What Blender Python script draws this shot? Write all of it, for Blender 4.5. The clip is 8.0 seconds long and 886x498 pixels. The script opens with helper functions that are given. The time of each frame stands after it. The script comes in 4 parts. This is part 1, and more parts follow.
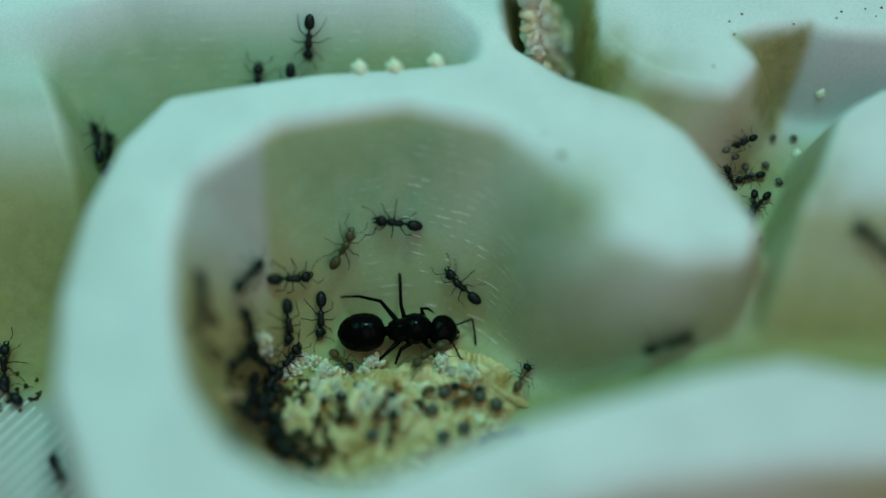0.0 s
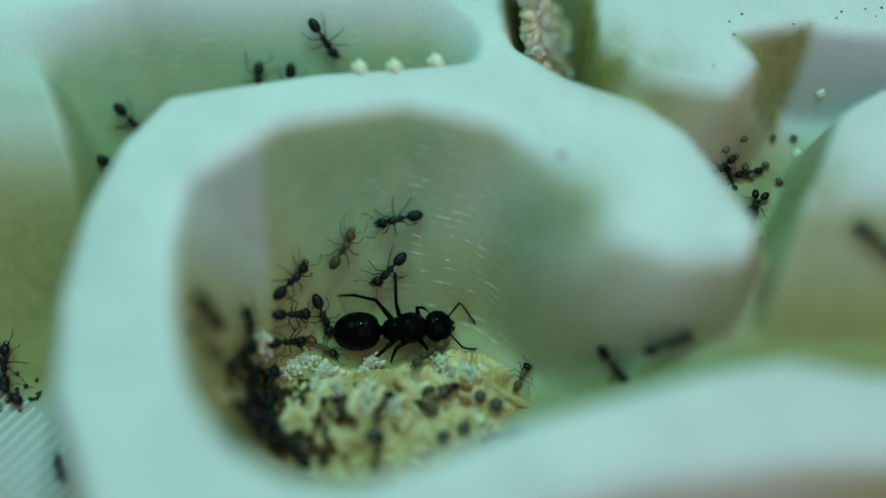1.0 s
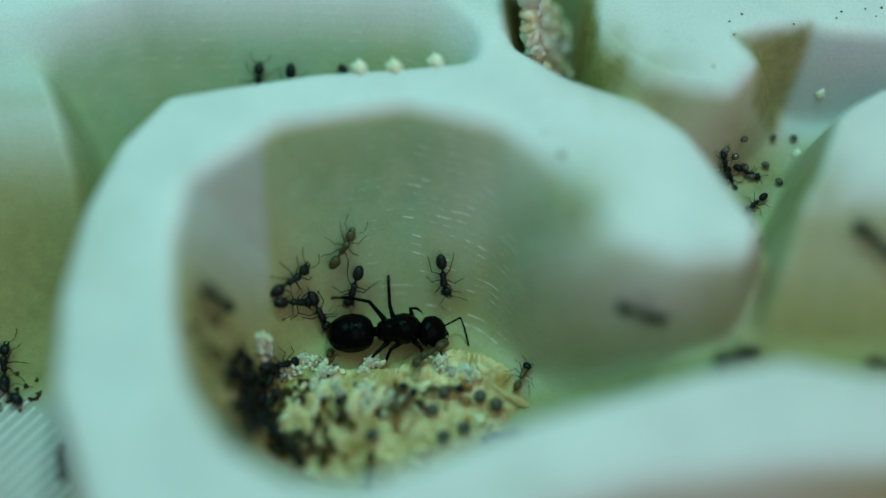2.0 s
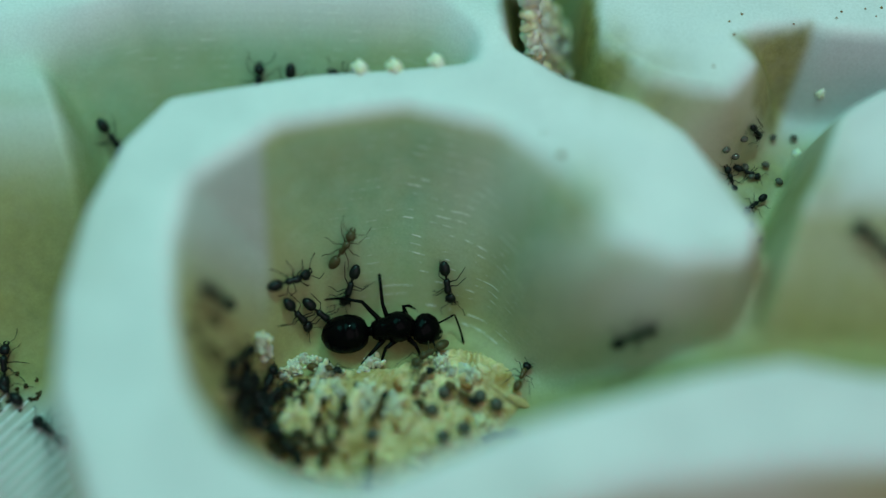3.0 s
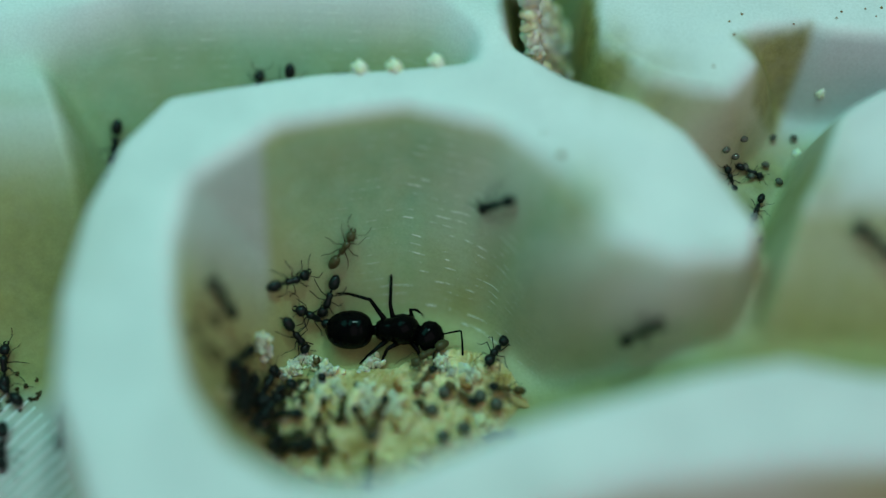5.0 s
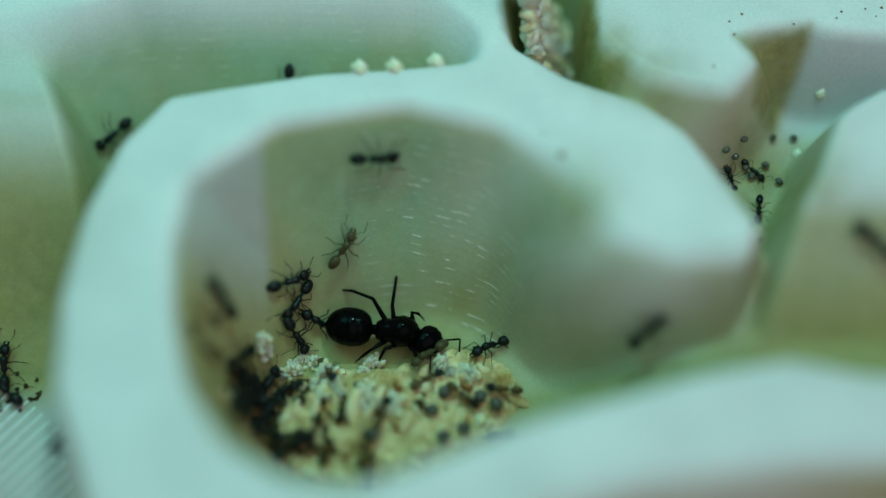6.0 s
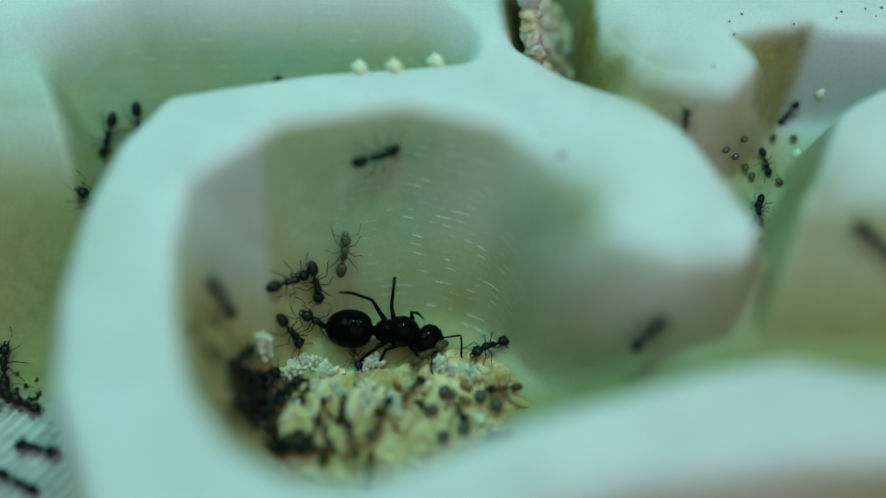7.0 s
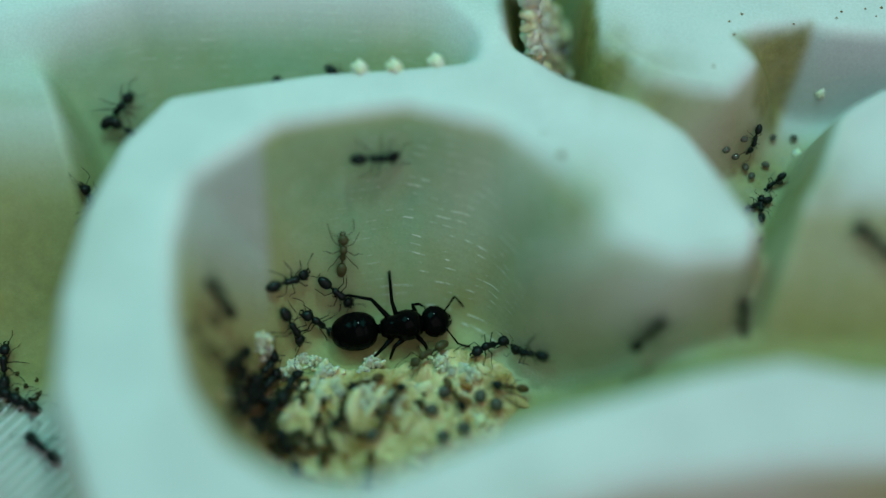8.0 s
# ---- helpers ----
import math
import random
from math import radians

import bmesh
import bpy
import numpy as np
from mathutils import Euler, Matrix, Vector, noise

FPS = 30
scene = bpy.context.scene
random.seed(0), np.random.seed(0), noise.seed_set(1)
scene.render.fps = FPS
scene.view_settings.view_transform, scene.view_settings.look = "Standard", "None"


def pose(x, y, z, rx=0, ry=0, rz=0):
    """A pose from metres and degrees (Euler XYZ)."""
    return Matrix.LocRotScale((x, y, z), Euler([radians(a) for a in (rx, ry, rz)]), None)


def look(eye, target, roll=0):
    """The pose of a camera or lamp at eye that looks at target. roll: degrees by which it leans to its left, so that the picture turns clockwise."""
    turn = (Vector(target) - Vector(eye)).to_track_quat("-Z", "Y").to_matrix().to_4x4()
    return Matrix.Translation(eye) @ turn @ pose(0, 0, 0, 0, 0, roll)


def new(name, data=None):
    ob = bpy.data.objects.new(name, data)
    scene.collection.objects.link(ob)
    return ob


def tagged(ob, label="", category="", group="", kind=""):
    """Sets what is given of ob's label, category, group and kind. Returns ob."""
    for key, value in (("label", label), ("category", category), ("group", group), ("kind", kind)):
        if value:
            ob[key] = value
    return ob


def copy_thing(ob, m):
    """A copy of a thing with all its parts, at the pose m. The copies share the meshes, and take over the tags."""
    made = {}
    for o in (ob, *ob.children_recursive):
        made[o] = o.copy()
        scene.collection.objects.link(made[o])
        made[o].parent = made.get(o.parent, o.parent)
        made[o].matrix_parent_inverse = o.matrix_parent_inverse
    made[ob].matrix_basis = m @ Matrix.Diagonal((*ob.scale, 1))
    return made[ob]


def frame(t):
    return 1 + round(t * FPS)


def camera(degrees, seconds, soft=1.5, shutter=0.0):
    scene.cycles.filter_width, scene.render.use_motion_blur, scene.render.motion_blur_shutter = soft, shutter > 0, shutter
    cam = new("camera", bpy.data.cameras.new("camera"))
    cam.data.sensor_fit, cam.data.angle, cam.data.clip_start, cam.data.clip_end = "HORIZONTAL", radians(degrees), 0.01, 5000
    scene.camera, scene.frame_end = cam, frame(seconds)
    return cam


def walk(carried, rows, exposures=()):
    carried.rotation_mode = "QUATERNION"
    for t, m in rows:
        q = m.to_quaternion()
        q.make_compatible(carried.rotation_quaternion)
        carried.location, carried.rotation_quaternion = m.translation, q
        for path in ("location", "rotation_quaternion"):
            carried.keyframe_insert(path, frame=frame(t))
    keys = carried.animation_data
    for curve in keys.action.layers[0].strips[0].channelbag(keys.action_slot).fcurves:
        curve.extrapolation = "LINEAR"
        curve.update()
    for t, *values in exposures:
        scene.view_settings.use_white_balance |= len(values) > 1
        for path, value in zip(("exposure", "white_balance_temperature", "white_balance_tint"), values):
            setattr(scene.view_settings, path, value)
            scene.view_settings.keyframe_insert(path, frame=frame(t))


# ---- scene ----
# The camera stands still on its stand, tilted down at the nest.
EYE = (0.0, -0.0399, 0.0750)
cam = camera(45, 8.0, soft=1.4, shutter=0.5)
cam.data.dof.use_dof = True
cam.data.dof.focus_distance = 0.0800
cam.data.dof.aperture_fstop = 3.6
walk(cam, [(0.0, look(EYE, (0.0, 0.0, 0.0))), (8.0, look(EYE, (0.0, 0.0, 0.0)))],
     exposures=[(0.0, -0.12), (0.3, -0.05), (8.0, -0.05)])

# ---------------------------------------------------------------- light
world = bpy.data.worlds.new("room_light")
scene.world = world
world.use_nodes = True
world.node_tree.nodes["Background"].inputs[0].default_value = (0.64, 0.62, 0.74, 1)
world.node_tree.nodes["Background"].inputs[1].default_value = 0.18

lamp_data = bpy.data.lights.new("led_lamp", "AREA")
lamp_data.shape, lamp_data.size, lamp_data.size_y = "RECTANGLE", 0.10, 0.08
lamp_data.energy, lamp_data.color = 0.080, (0.15, 1.0, 0.82)
lamp = new("led_lamp", lamp_data)
lamp.matrix_world = look((-0.044, 0.044, 0.142), (0.0, 0.0, 0.0))

# small lamp added for the sharp glints on the shells
glint_data = bpy.data.lights.new("led_chip", "AREA")
glint_data.shape, glint_data.size = "SQUARE", 0.014
glint_data.energy, glint_data.color = 0.10, (0.48, 1.0, 0.92)
glint_lamp = new("led_chip", glint_data)
glint_lamp.matrix_world = look((0.030, 0.072, 0.178), (0.0, 0.0, 0.0))

# unseen paler fill lamp, added to brighten the near side from the right
fill_data = bpy.data.lights.new("window_light", "AREA")
fill_data.shape, fill_data.size, fill_data.size_y = "RECTANGLE", 0.30, 0.30
fill_data.energy, fill_data.color = 0.200, (1.0, 0.88, 0.94)
fill = new("window_light", fill_data)
fill.matrix_world = look((0.10, -0.12, 0.21), (0.01, 0.0, 0.0))

MM = 0.001


# ---------------------------------------------------------------- materials
def material(name):
    m = bpy.data.materials.new(name)
    m.use_nodes = True
    t = m.node_tree
    return m, t, t.nodes["Principled BSDF"]


def node(t, kind, **values):
    n = t.nodes.new(kind)
    for key, value in values.items():
        n.inputs[key].default_value = value
    return n


def coords(t, scale=1.0):
    c = t.nodes.new("ShaderNodeTexCoord")
    m = node(t, "ShaderNodeMapping", Scale=(scale, scale, scale))
    t.links.new(c.outputs["Object"], m.inputs["Vector"])
    return m.outputs["Vector"]


def noise_tex(t, vec, scale, detail=4.0, rough=0.55):
    n = node(t, "ShaderNodeTexNoise", Scale=scale, Detail=detail, Roughness=rough)
    t.links.new(vec, n.inputs["Vector"])
    return n.outputs["Fac"]


def ramp(t, fac, stops):
    r = t.nodes.new("ShaderNodeValToRGB")
    e = r.color_ramp.elements
    while len(e) < len(stops):
        e.new(0.5)
    for i, (p, c) in enumerate(stops):
        e[i].position, e[i].color = p, (*c, 1)
    t.links.new(fac, r.inputs["Fac"])
    return r.outputs["Color"]


def mix(t, fac, a, b, blend="MIX"):
    m = t.nodes.new("ShaderNodeMix")
    m.data_type, m.blend_type = "RGBA", blend
    for socket, value in ((m.inputs[0], fac), (m.inputs[6], a), (m.inputs[7], b)):
        if isinstance(value, (float, int)):
            socket.default_value = value
        elif isinstance(value, tuple):
            socket.default_value = (*value, 1)
        else:
            t.links.new(value, socket)
    return m.outputs[2]


def math_node(t, op, a, b=0.0, c=0.0):
    m = t.nodes.new("ShaderNodeMath")
    m.operation = op
    for i, value in enumerate((a, b, c)):
        if isinstance(value, (float, int)):
            m.inputs[i].default_value = value
        else:
            t.links.new(value, m.inputs[i])
    return m.outputs[0]


def bump(t, b, height, strength, distance):
    n = node(t, "ShaderNodeBump", Strength=strength, Distance=distance)
    t.links.new(height, n.inputs["Height"])
    t.links.new(n.outputs[0], b.inputs["Normal"])


def nest_material():
    """Pale printed plastic, soiled olive and brown where the ants live, with some light and shade painted in."""
    m, t, b = material("soiled_pale_plastic")
    v = coords(t, 1000.0)
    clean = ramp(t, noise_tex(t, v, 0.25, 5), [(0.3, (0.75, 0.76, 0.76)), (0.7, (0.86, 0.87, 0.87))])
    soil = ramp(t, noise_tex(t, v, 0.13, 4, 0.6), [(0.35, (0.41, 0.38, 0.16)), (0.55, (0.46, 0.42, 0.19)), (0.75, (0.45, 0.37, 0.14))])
    # olive of the hollows: stain, with their dimmer light painted in
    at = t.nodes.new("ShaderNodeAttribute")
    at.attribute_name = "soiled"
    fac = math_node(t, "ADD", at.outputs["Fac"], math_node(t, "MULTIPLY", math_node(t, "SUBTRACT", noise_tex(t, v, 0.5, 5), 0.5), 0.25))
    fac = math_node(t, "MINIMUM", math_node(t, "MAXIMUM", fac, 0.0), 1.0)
    at = t.nodes.new("ShaderNodeAttribute")
    at.attribute_name = "browned"
    # green cast of the teal light and the dim gap, put into the colour
    green_cast = t.nodes.new("ShaderNodeAttribute")
    green_cast.attribute_name = "greened"
    cast_share = math_node(t, "MULTIPLY", green_cast.outputs["Fac"], math_node(t, "ADD", noise_tex(t, v, 0.3, 4, 0.6), 0.4))
    soil = mix(t, cast_share, soil, ramp(t, noise_tex(t, v, 0.7, 4), [(0.3, (0.27, 0.42, 0.25)), (0.7, (0.34, 0.50, 0.31))]))
    grey = t.nodes.new("ShaderNodeAttribute")
    grey.attribute_name = "greyed"
    soil = mix(t, grey.outputs["Fac"], soil, ramp(t, noise_tex(t, v, 0.35, 4), [(0.3, (0.48, 0.50, 0.52)), (0.7, (0.56, 0.58, 0.60))]))
    brown = math_node(t, "MULTIPLY", at.outputs["Fac"], math_node(t, "ADD", noise_tex(t, v, 0.4, 5, 0.65), 0.35))
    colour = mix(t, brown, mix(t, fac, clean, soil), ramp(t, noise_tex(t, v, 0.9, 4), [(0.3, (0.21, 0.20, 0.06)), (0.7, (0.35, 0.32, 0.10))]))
    t.links.new(math_node(t, "ADD", math_node(t, "MULTIPLY", fac, 0.24), 0.40), b.inputs["Roughness"])
    b.inputs["Specular IOR Level"].default_value = 0.3
    sep = t.nodes.new("ShaderNodeSeparateXYZ")
    t.links.new(v, sep.inputs[0])
    layer = math_node(t, "PINGPONG", math_node(t, "ADD", sep.outputs[2], math_node(t, "MULTIPLY", noise_tex(t, v, 0.5, 2), 0.16)), 0.26)
    at = t.nodes.new("ShaderNodeAttribute")
    # glints on the print ridges, painted as pale broken lines
    at.attribute_name = "glinted"
    patch = math_node(t, "MULTIPLY", ramp(t, noise_tex(t, v, 0.8, 3, 0.6), [(0.52, (0, 0, 0)), (0.64, (1, 1, 1))]), at.outputs["Fac"])
    line = math_node(t, "MULTIPLY", ramp(t, math_node(t, "MULTIPLY", layer, 3.85), [(0.76, (0, 0, 0)), (0.96, (1, 1, 1))]), patch)
    colour = mix(t, math_node(t, "MULTIPLY", line, 0.85), colour, (0.88, 0.89, 0.84))
    grain = ramp(t, noise_tex(t, v, 5.0, 4, 0.7), [(0.30, (0.86, 0.86, 0.85)), (0.70, (1.0, 1.0, 1.0))])
    t.links.new(mix(t, 1.0, colour, grain, "MULTIPLY"), b.inputs["Base Color"])
    h = math_node(t, "ADD", math_node(t, "MULTIPLY", layer, 0.06), math_node(t, "MULTIPLY", noise_tex(t, v, 3.0, 4), 0.03))
    h = math_node(t, "ADD", h, math_node(t, "MULTIPLY", line, 0.05))
    bump(t, b, h, 0.3, 0.001)
    return m


def chitin(name, dark, light, rough=0.25, gloss=0.16):
    """Shiny body shell of an ant, a little uneven."""
    m, t, b = material(name)
    v = coords(t, 1000.0)
    t.links.new(ramp(t, noise_tex(t, v, 1.5, 4), [(0.3, dark), (0.75, light)]), b.inputs["Base Color"])
    b.inputs["Roughness"].default_value = rough
    b.inputs["Specular IOR Level"].default_value = gloss
    bump(t, b, noise_tex(t, v, 7.0, 3), 0.10, 0.00003)
    return m


def brood_material(name, a, c, packed=False):
    """Waxy skin of brood, each one a little different."""
    m, t, b = material(name)
    v = coords(t, 1000.0)
    info = t.nodes.new("ShaderNodeNewGeometry")
    ob = t.nodes.new("ShaderNodeObjectInfo")
    pick = math_node(t, "FRACT", math_node(t, "ADD", info.outputs["Random Per Island"], ob.outputs["Random"]))
    base = ramp(t, pick, [(0.0, a), (1.0, c)])
    base = mix(t, 1.0 if packed else 0.5, base, ramp(t, noise_tex(t, v, 0.32 if packed else 1.1, 5, 0.6), [(0.36, a), (0.60, c)]))
    t.links.new(base, b.inputs["Base Color"])
    b.inputs["Roughness"].default_value = 0.22
    b.inputs["Subsurface Weight"].default_value = 0.55
    b.inputs["Subsurface Radius"].default_value = (1.0, 0.75, 0.4)
    b.inputs["Subsurface Scale"].default_value = 0.0007
    bump(t, b, noise_tex(t, v, 4.0, 3), 0.5, 0.00015)
    return m


PLASTIC = nest_material()
QUEEN_BLACK = chitin("queen_black_shell", (0.0015, 0.0015, 0.0018), (0.003, 0.003, 0.0028), 0.07, 0.05)
WORKER_BLACK = chitin("worker_dark_shell", (0.004, 0.006, 0.006), (0.012, 0.015, 0.013), 0.32, 0.20)
WORKER_BROWN = chitin("callow_worker_shell", (0.05, 0.032, 0.010), (0.16, 0.095, 0.032), 0.28, 0.25)
WORKER_LEG = chitin("worker_leg_shell", (0.008, 0.007, 0.006), (0.025, 0.019, 0.012), 0.4)
WORKER_PALE = chitin("young_worker_shell", (0.05, 0.042, 0.018), (0.11, 0.088, 0.04), 0.3)
LARVA = brood_material("larva_skin", (0.76, 0.60, 0.33), (0.94, 0.82, 0.57))
PUPA = brood_material("cocoon_skin", (0.56, 0.38, 0.16), (0.82, 0.64, 0.38))
MASS = brood_material("packed_brood", (0.45, 0.28, 0.085), (0.90, 0.71, 0.40), True)
SPECK = brood_material("brown_speck", (0.22, 0.10, 0.03), (0.38, 0.20, 0.08))
AMBER = brood_material("amber_pupa_skin", (0.26, 0.11, 0.03), (0.46, 0.22, 0.07))
RUBBISH = chitin("brown_waste", (0.016, 0.013, 0.005), (0.10, 0.075, 0.025), 0.7, 0.2)
GREY_PUPA = chitin("grey_pupa_skin", (0.05, 0.05, 0.04), (0.15, 0.14, 0.11), 0.12, 0.5)
CLUMP = brood_material("egg_clump_skin", (0.84, 0.76, 0.50), (0.97, 0.91, 0.69), True)
CRUMB = brood_material("pale_crumb", (0.80, 0.75, 0.54), (0.95, 0.92, 0.74))


# ---------------------------------------------------------------- relief of the nest, in millimetres
def poly_dist(x, y, poly):
    """Distance to the outline of a polygon, and which places lie inside it."""
    x, y = np.asarray(x, float), np.asarray(y, float)
    best, inside = np.full(x.shape, 1e9), np.zeros(x.shape, bool)
    for (ax, ay), (bx, by) in zip(poly, poly[1:] + poly[:1]):
        dx, dy = bx - ax, by - ay
        k = np.clip(((x - ax) * dx + (y - ay) * dy) / (dx * dx + dy * dy + 1e-12), 0, 1)
        best = np.minimum(best, np.hypot(x - ax - k * dx, y - ay - k * dy))
        if ay != by:
            inside ^= ((ay > y) != (by > y)) & (x < ax + (y - ay) * dx / dy)
    return best, inside


def falloff(d, w, power, r=0.7):
    """1 on top, 0 at the distance w from the edge; steep first, then easing into the floor."""
    d = np.sqrt(np.maximum(d, 0) ** 2 + r * r) - r
    return np.clip(1 - d / w, 0, 1) ** power


TOP = 13.0
RING = [(21.1, -5.2), (17.0, 2.4), (13.9, 5.0), (8.8, 7.2), (5.0, 10.0), (2.7, 8.7), (-2.6, 8.0), (-9.1, 7.5), (-19.5, 5.5), (-22.3, 1.6), (-24.0, -3.9), (-24.6, -10.2), (-23.9, -16.7), (-21.9, -21.3), (-18.1, -31.8), (1.0, -31.8), (5.0, -23.6), (12.0, -21.6), (22.0, -20.4), (39.2, -20.0), (39.2, -14.8), (27.1, -15.8), (21.7, -14.6), (16.3, -15.6), (10.9, -17.1), (5.7, -18.5), (-0.8, -21.1), (-5.4, -22.8), (-9.5, -22.2), (-13.0, -20.1), (-15.6, -16.7), (-17.4, -11.8), (-18.6, -6.5), (-18.3, -1.2), (-12.1, 3.9), (-2.6, 5.7), (4.2, 3.7), (9.6, 0.2), (12.6, -5.2), (15.5, -6.5), (20.1, -6.4)]
CHAMBER = [(16.3, -15.6), (10.9, -17.1), (5.7, -18.5), (-0.8, -21.1), (-5.4, -22.8), (-9.5, -22.2), (-13.0, -20.1), (-15.6, -16.7), (-17.4, -11.8), (-18.6, -6.5), (-18.3, -1.2), (-12.1, 3.9), (-2.6, 5.7), (4.2, 3.7), (9.6, 0.2), (12.6, -5.2), (15.5, -6.5), (20.1, -6.4), (20.7, -5.7), (21.1, -7.0)]
BACK_WALL = [(-41.2, 12.3), (-30.5, 13.2), (-23.9, 15.8), (-12.1, 15.9), (-1.9, 15.6), (0.7, 14.5), (2.8, 12.1), (3.2, 39.4), (-47.8, 39.4)]
CROSS_WALL = [(2.5, 8.2), (2.6, 11.5), (0.7, 14.8), (-1.0, 17.6), (-1.1, 32.4), (4.0, 32.4), (4.5, 14.2), (5.0, 9.7)]
POST = [(-47.4, 19.9), (-33.0, 19.9), (-30.7, 11.0), (-28.5, 6.7), (-27.1, 2.0), (-26.8, -1.0), (-27.3, -7.7), (-29.8, -12.9), (-44.9, -14.0)]
BLOCK = [(13.0, 32.4), (11.8, 13.2), (12.5, 10.5), (15.3, 7.9), (20.4, 6.4), (22.4, 8.9), (21.4, 10.8), (23.3, 12.1), (27.9, 12.6), (31.2, 32.4)]
FAR_BLOCK = [(27.1, 12.9), (28.6, 11.8), (38.1, 11.0), (42.9, 32.4), (30.3, 32.4)]
SLOT = [(19.0, 3.7), (22.1, 6.8), (24.1, 11.6), (24.7, 14.4), (25.4, 17.9), (30.9, 20.4), (37.3, 22.2), (38.3, 10.5), (29.9, 6.2), (25.4, -3.6), (21.7, -3.6)]
END_BLOCK = [(27.4, 3.8), (28.7, 5.0), (31.5, 6.7), (45.5, 7.9), (45.9, -19.0), (22.4, -16.0), (22.0, -9.5), (22.8, -6.5), (23.9, -3.1), (25.6, -0.1)]


def block_height(x, y, poly, top, w, power, r=0.7):
    d, inside = poly_dist(x, y, poly)
    return top * falloff(np.where(inside, 0, d), w, power, r)


def ease(v):
    v = np.clip(v, 0, 1)
    return v * v * (3 - 2 * v)


def solids(x, y):
    """Height of the floor and of each wall and block at these places."""
    floor = 0.5 * ease((x - 5) / 10) + 6.3 * ease((x - 6) / 14) * ease((4 - y) / 8)
    d, inside = poly_dist(x, y, RING)
    inner = poly_dist(x, y, CHAMBER)[1]
    back = ease((y + 15) / 13)  # the near wall is steep, the back wall sweeps out
    right = ease((x - 3) / 7)  # and more so towards the passage
    outer = ease((-18 - y) / 3) * ease((x + 3) / 4)  # the near wall's outer edge is worn round
    ring = np.where(inside, 1.0, np.where(inner, falloff(d, 2.6 + (9.6 + 6.0 * right) * back, 1.8 - 0.45 * right, 0.6 + (1.2 + 2.0 * right) * back),
                                          falloff(d, 2.2 + 6.0 * outer, 1.2, 0.7 + 1.6 * outer)))
    post = 0.87 * ease((y - -12.9) / 22.0)
    end = 0.25 + 0.75 * ease((y - -18.0) / 17.0)
    return [("floor", floor),
            ("wall_chamber", TOP * ring),
            ("wall_back", block_height(x, y, BACK_WALL, TOP, 16.0, 1.6) * (x < 4.0)),
            ("wall_cross", block_height(x, y, CROSS_WALL, TOP, 2.0, 1.2)),
            ("wall_post", block_height(x, y, POST, TOP, 1.4, 1.2, 0.5) * post),
            ("wall_block", block_height(x, y, BLOCK, TOP, 1.8 + 6.2 * ease((x - 9.4) / 2.5) * (1 - 0.6 * ease((x - 17) / 4)), 1.5, 0.6 + 2.0 * ease((x - 9.4) / 2.5))),
            ("floor_slot", block_height(x, y, SLOT, 6.0, 1.0, 1.2, 0.3)),
            ("wall_far", block_height(x, y, FAR_BLOCK, TOP, 7.0, 1.3)),
            ("wall_end", block_height(x, y, END_BLOCK, TOP, 0.5, 1.0, 0.1) * end)]


def height(x, y):
    """Height of the nest's surface over its lowest floor."""
    x, y = np.asarray(x, float), np.asarray(y, float)
    z = np.maximum.reduce([h for _, h in solids(x, y)])
    return z + 0.06 * np.sin(0.43 * x + 1.3) * np.sin(0.37 * y + 0.4) + 0.02 * np.sin(1.1 * x + 0.5 * y) * np.sin(0.9 * y - 0.3 * x)


def heap(x, y):
    """Height of the brood heaps over the floor."""
    x, y = np.asarray(x, float), np.asarray(y, float)
    z = np.zeros(x.shape)
    for cx, cy, rx, ry, tall in HEAPS:
        z = np.maximum(z, tall * np.clip(1 - ((x - cx) / rx) ** 2 - ((y - cy) / ry) ** 2, 0, 1) ** 0.75)
    return z


HEAPS = [(-5.5, -14.7, 10.5, 4.9, 2.0), (-9.6, -14.8, 4.0, 4.0, 2.0), (0.7, -12.2, 5.8, 4.2, 1.3), (5.9, 16.0, 4.3, 7.0, 11.6)]


GRID = (-62.0, 62.0, -34.0, 62.0, 0.2)
GRID_NX, GRID_NY = int((GRID[1] - GRID[0]) / GRID[4]) + 1, int((GRID[3] - GRID[2]) / GRID[4]) + 1
GRID_X, GRID_Y = np.meshgrid(GRID[0] + GRID[4] * np.arange(GRID_NX), GRID[2] + GRID[4] * np.arange(GRID_NY))
GRID_Z = height(GRID_X, GRID_Y)
for _ in range(2):  # edges worn round
    for axis in (0, 1):
        GRID_Z = (np.roll(GRID_Z, 2, axis) + np.roll(GRID_Z, 1, axis) + GRID_Z + np.roll(GRID_Z, -1, axis) + np.roll(GRID_Z, -2, axis)) / 5
blunt = GRID_Z.copy()  # the corner beside the post is rounder still
for _ in range(6):
    for axis in (0, 1):
        blunt = (np.roll(blunt, 4, axis) + np.roll(blunt, 2, axis) + blunt + np.roll(blunt, -2, axis) + np.roll(blunt, -4, axis)) / 5
share = np.zeros(GRID_X.shape)
for (cx, cy), radius in (((-31.4, 12.6), 5.0),):
    share = np.maximum(share, ease(1.6 - 1.6 * np.hypot(GRID_X - cx, GRID_Y - cy) / radius))
GRID_Z = GRID_Z + share * (blunt - GRID_Z)
GRID_TOP = GRID_Z + heap(GRID_X, GRID_Y)


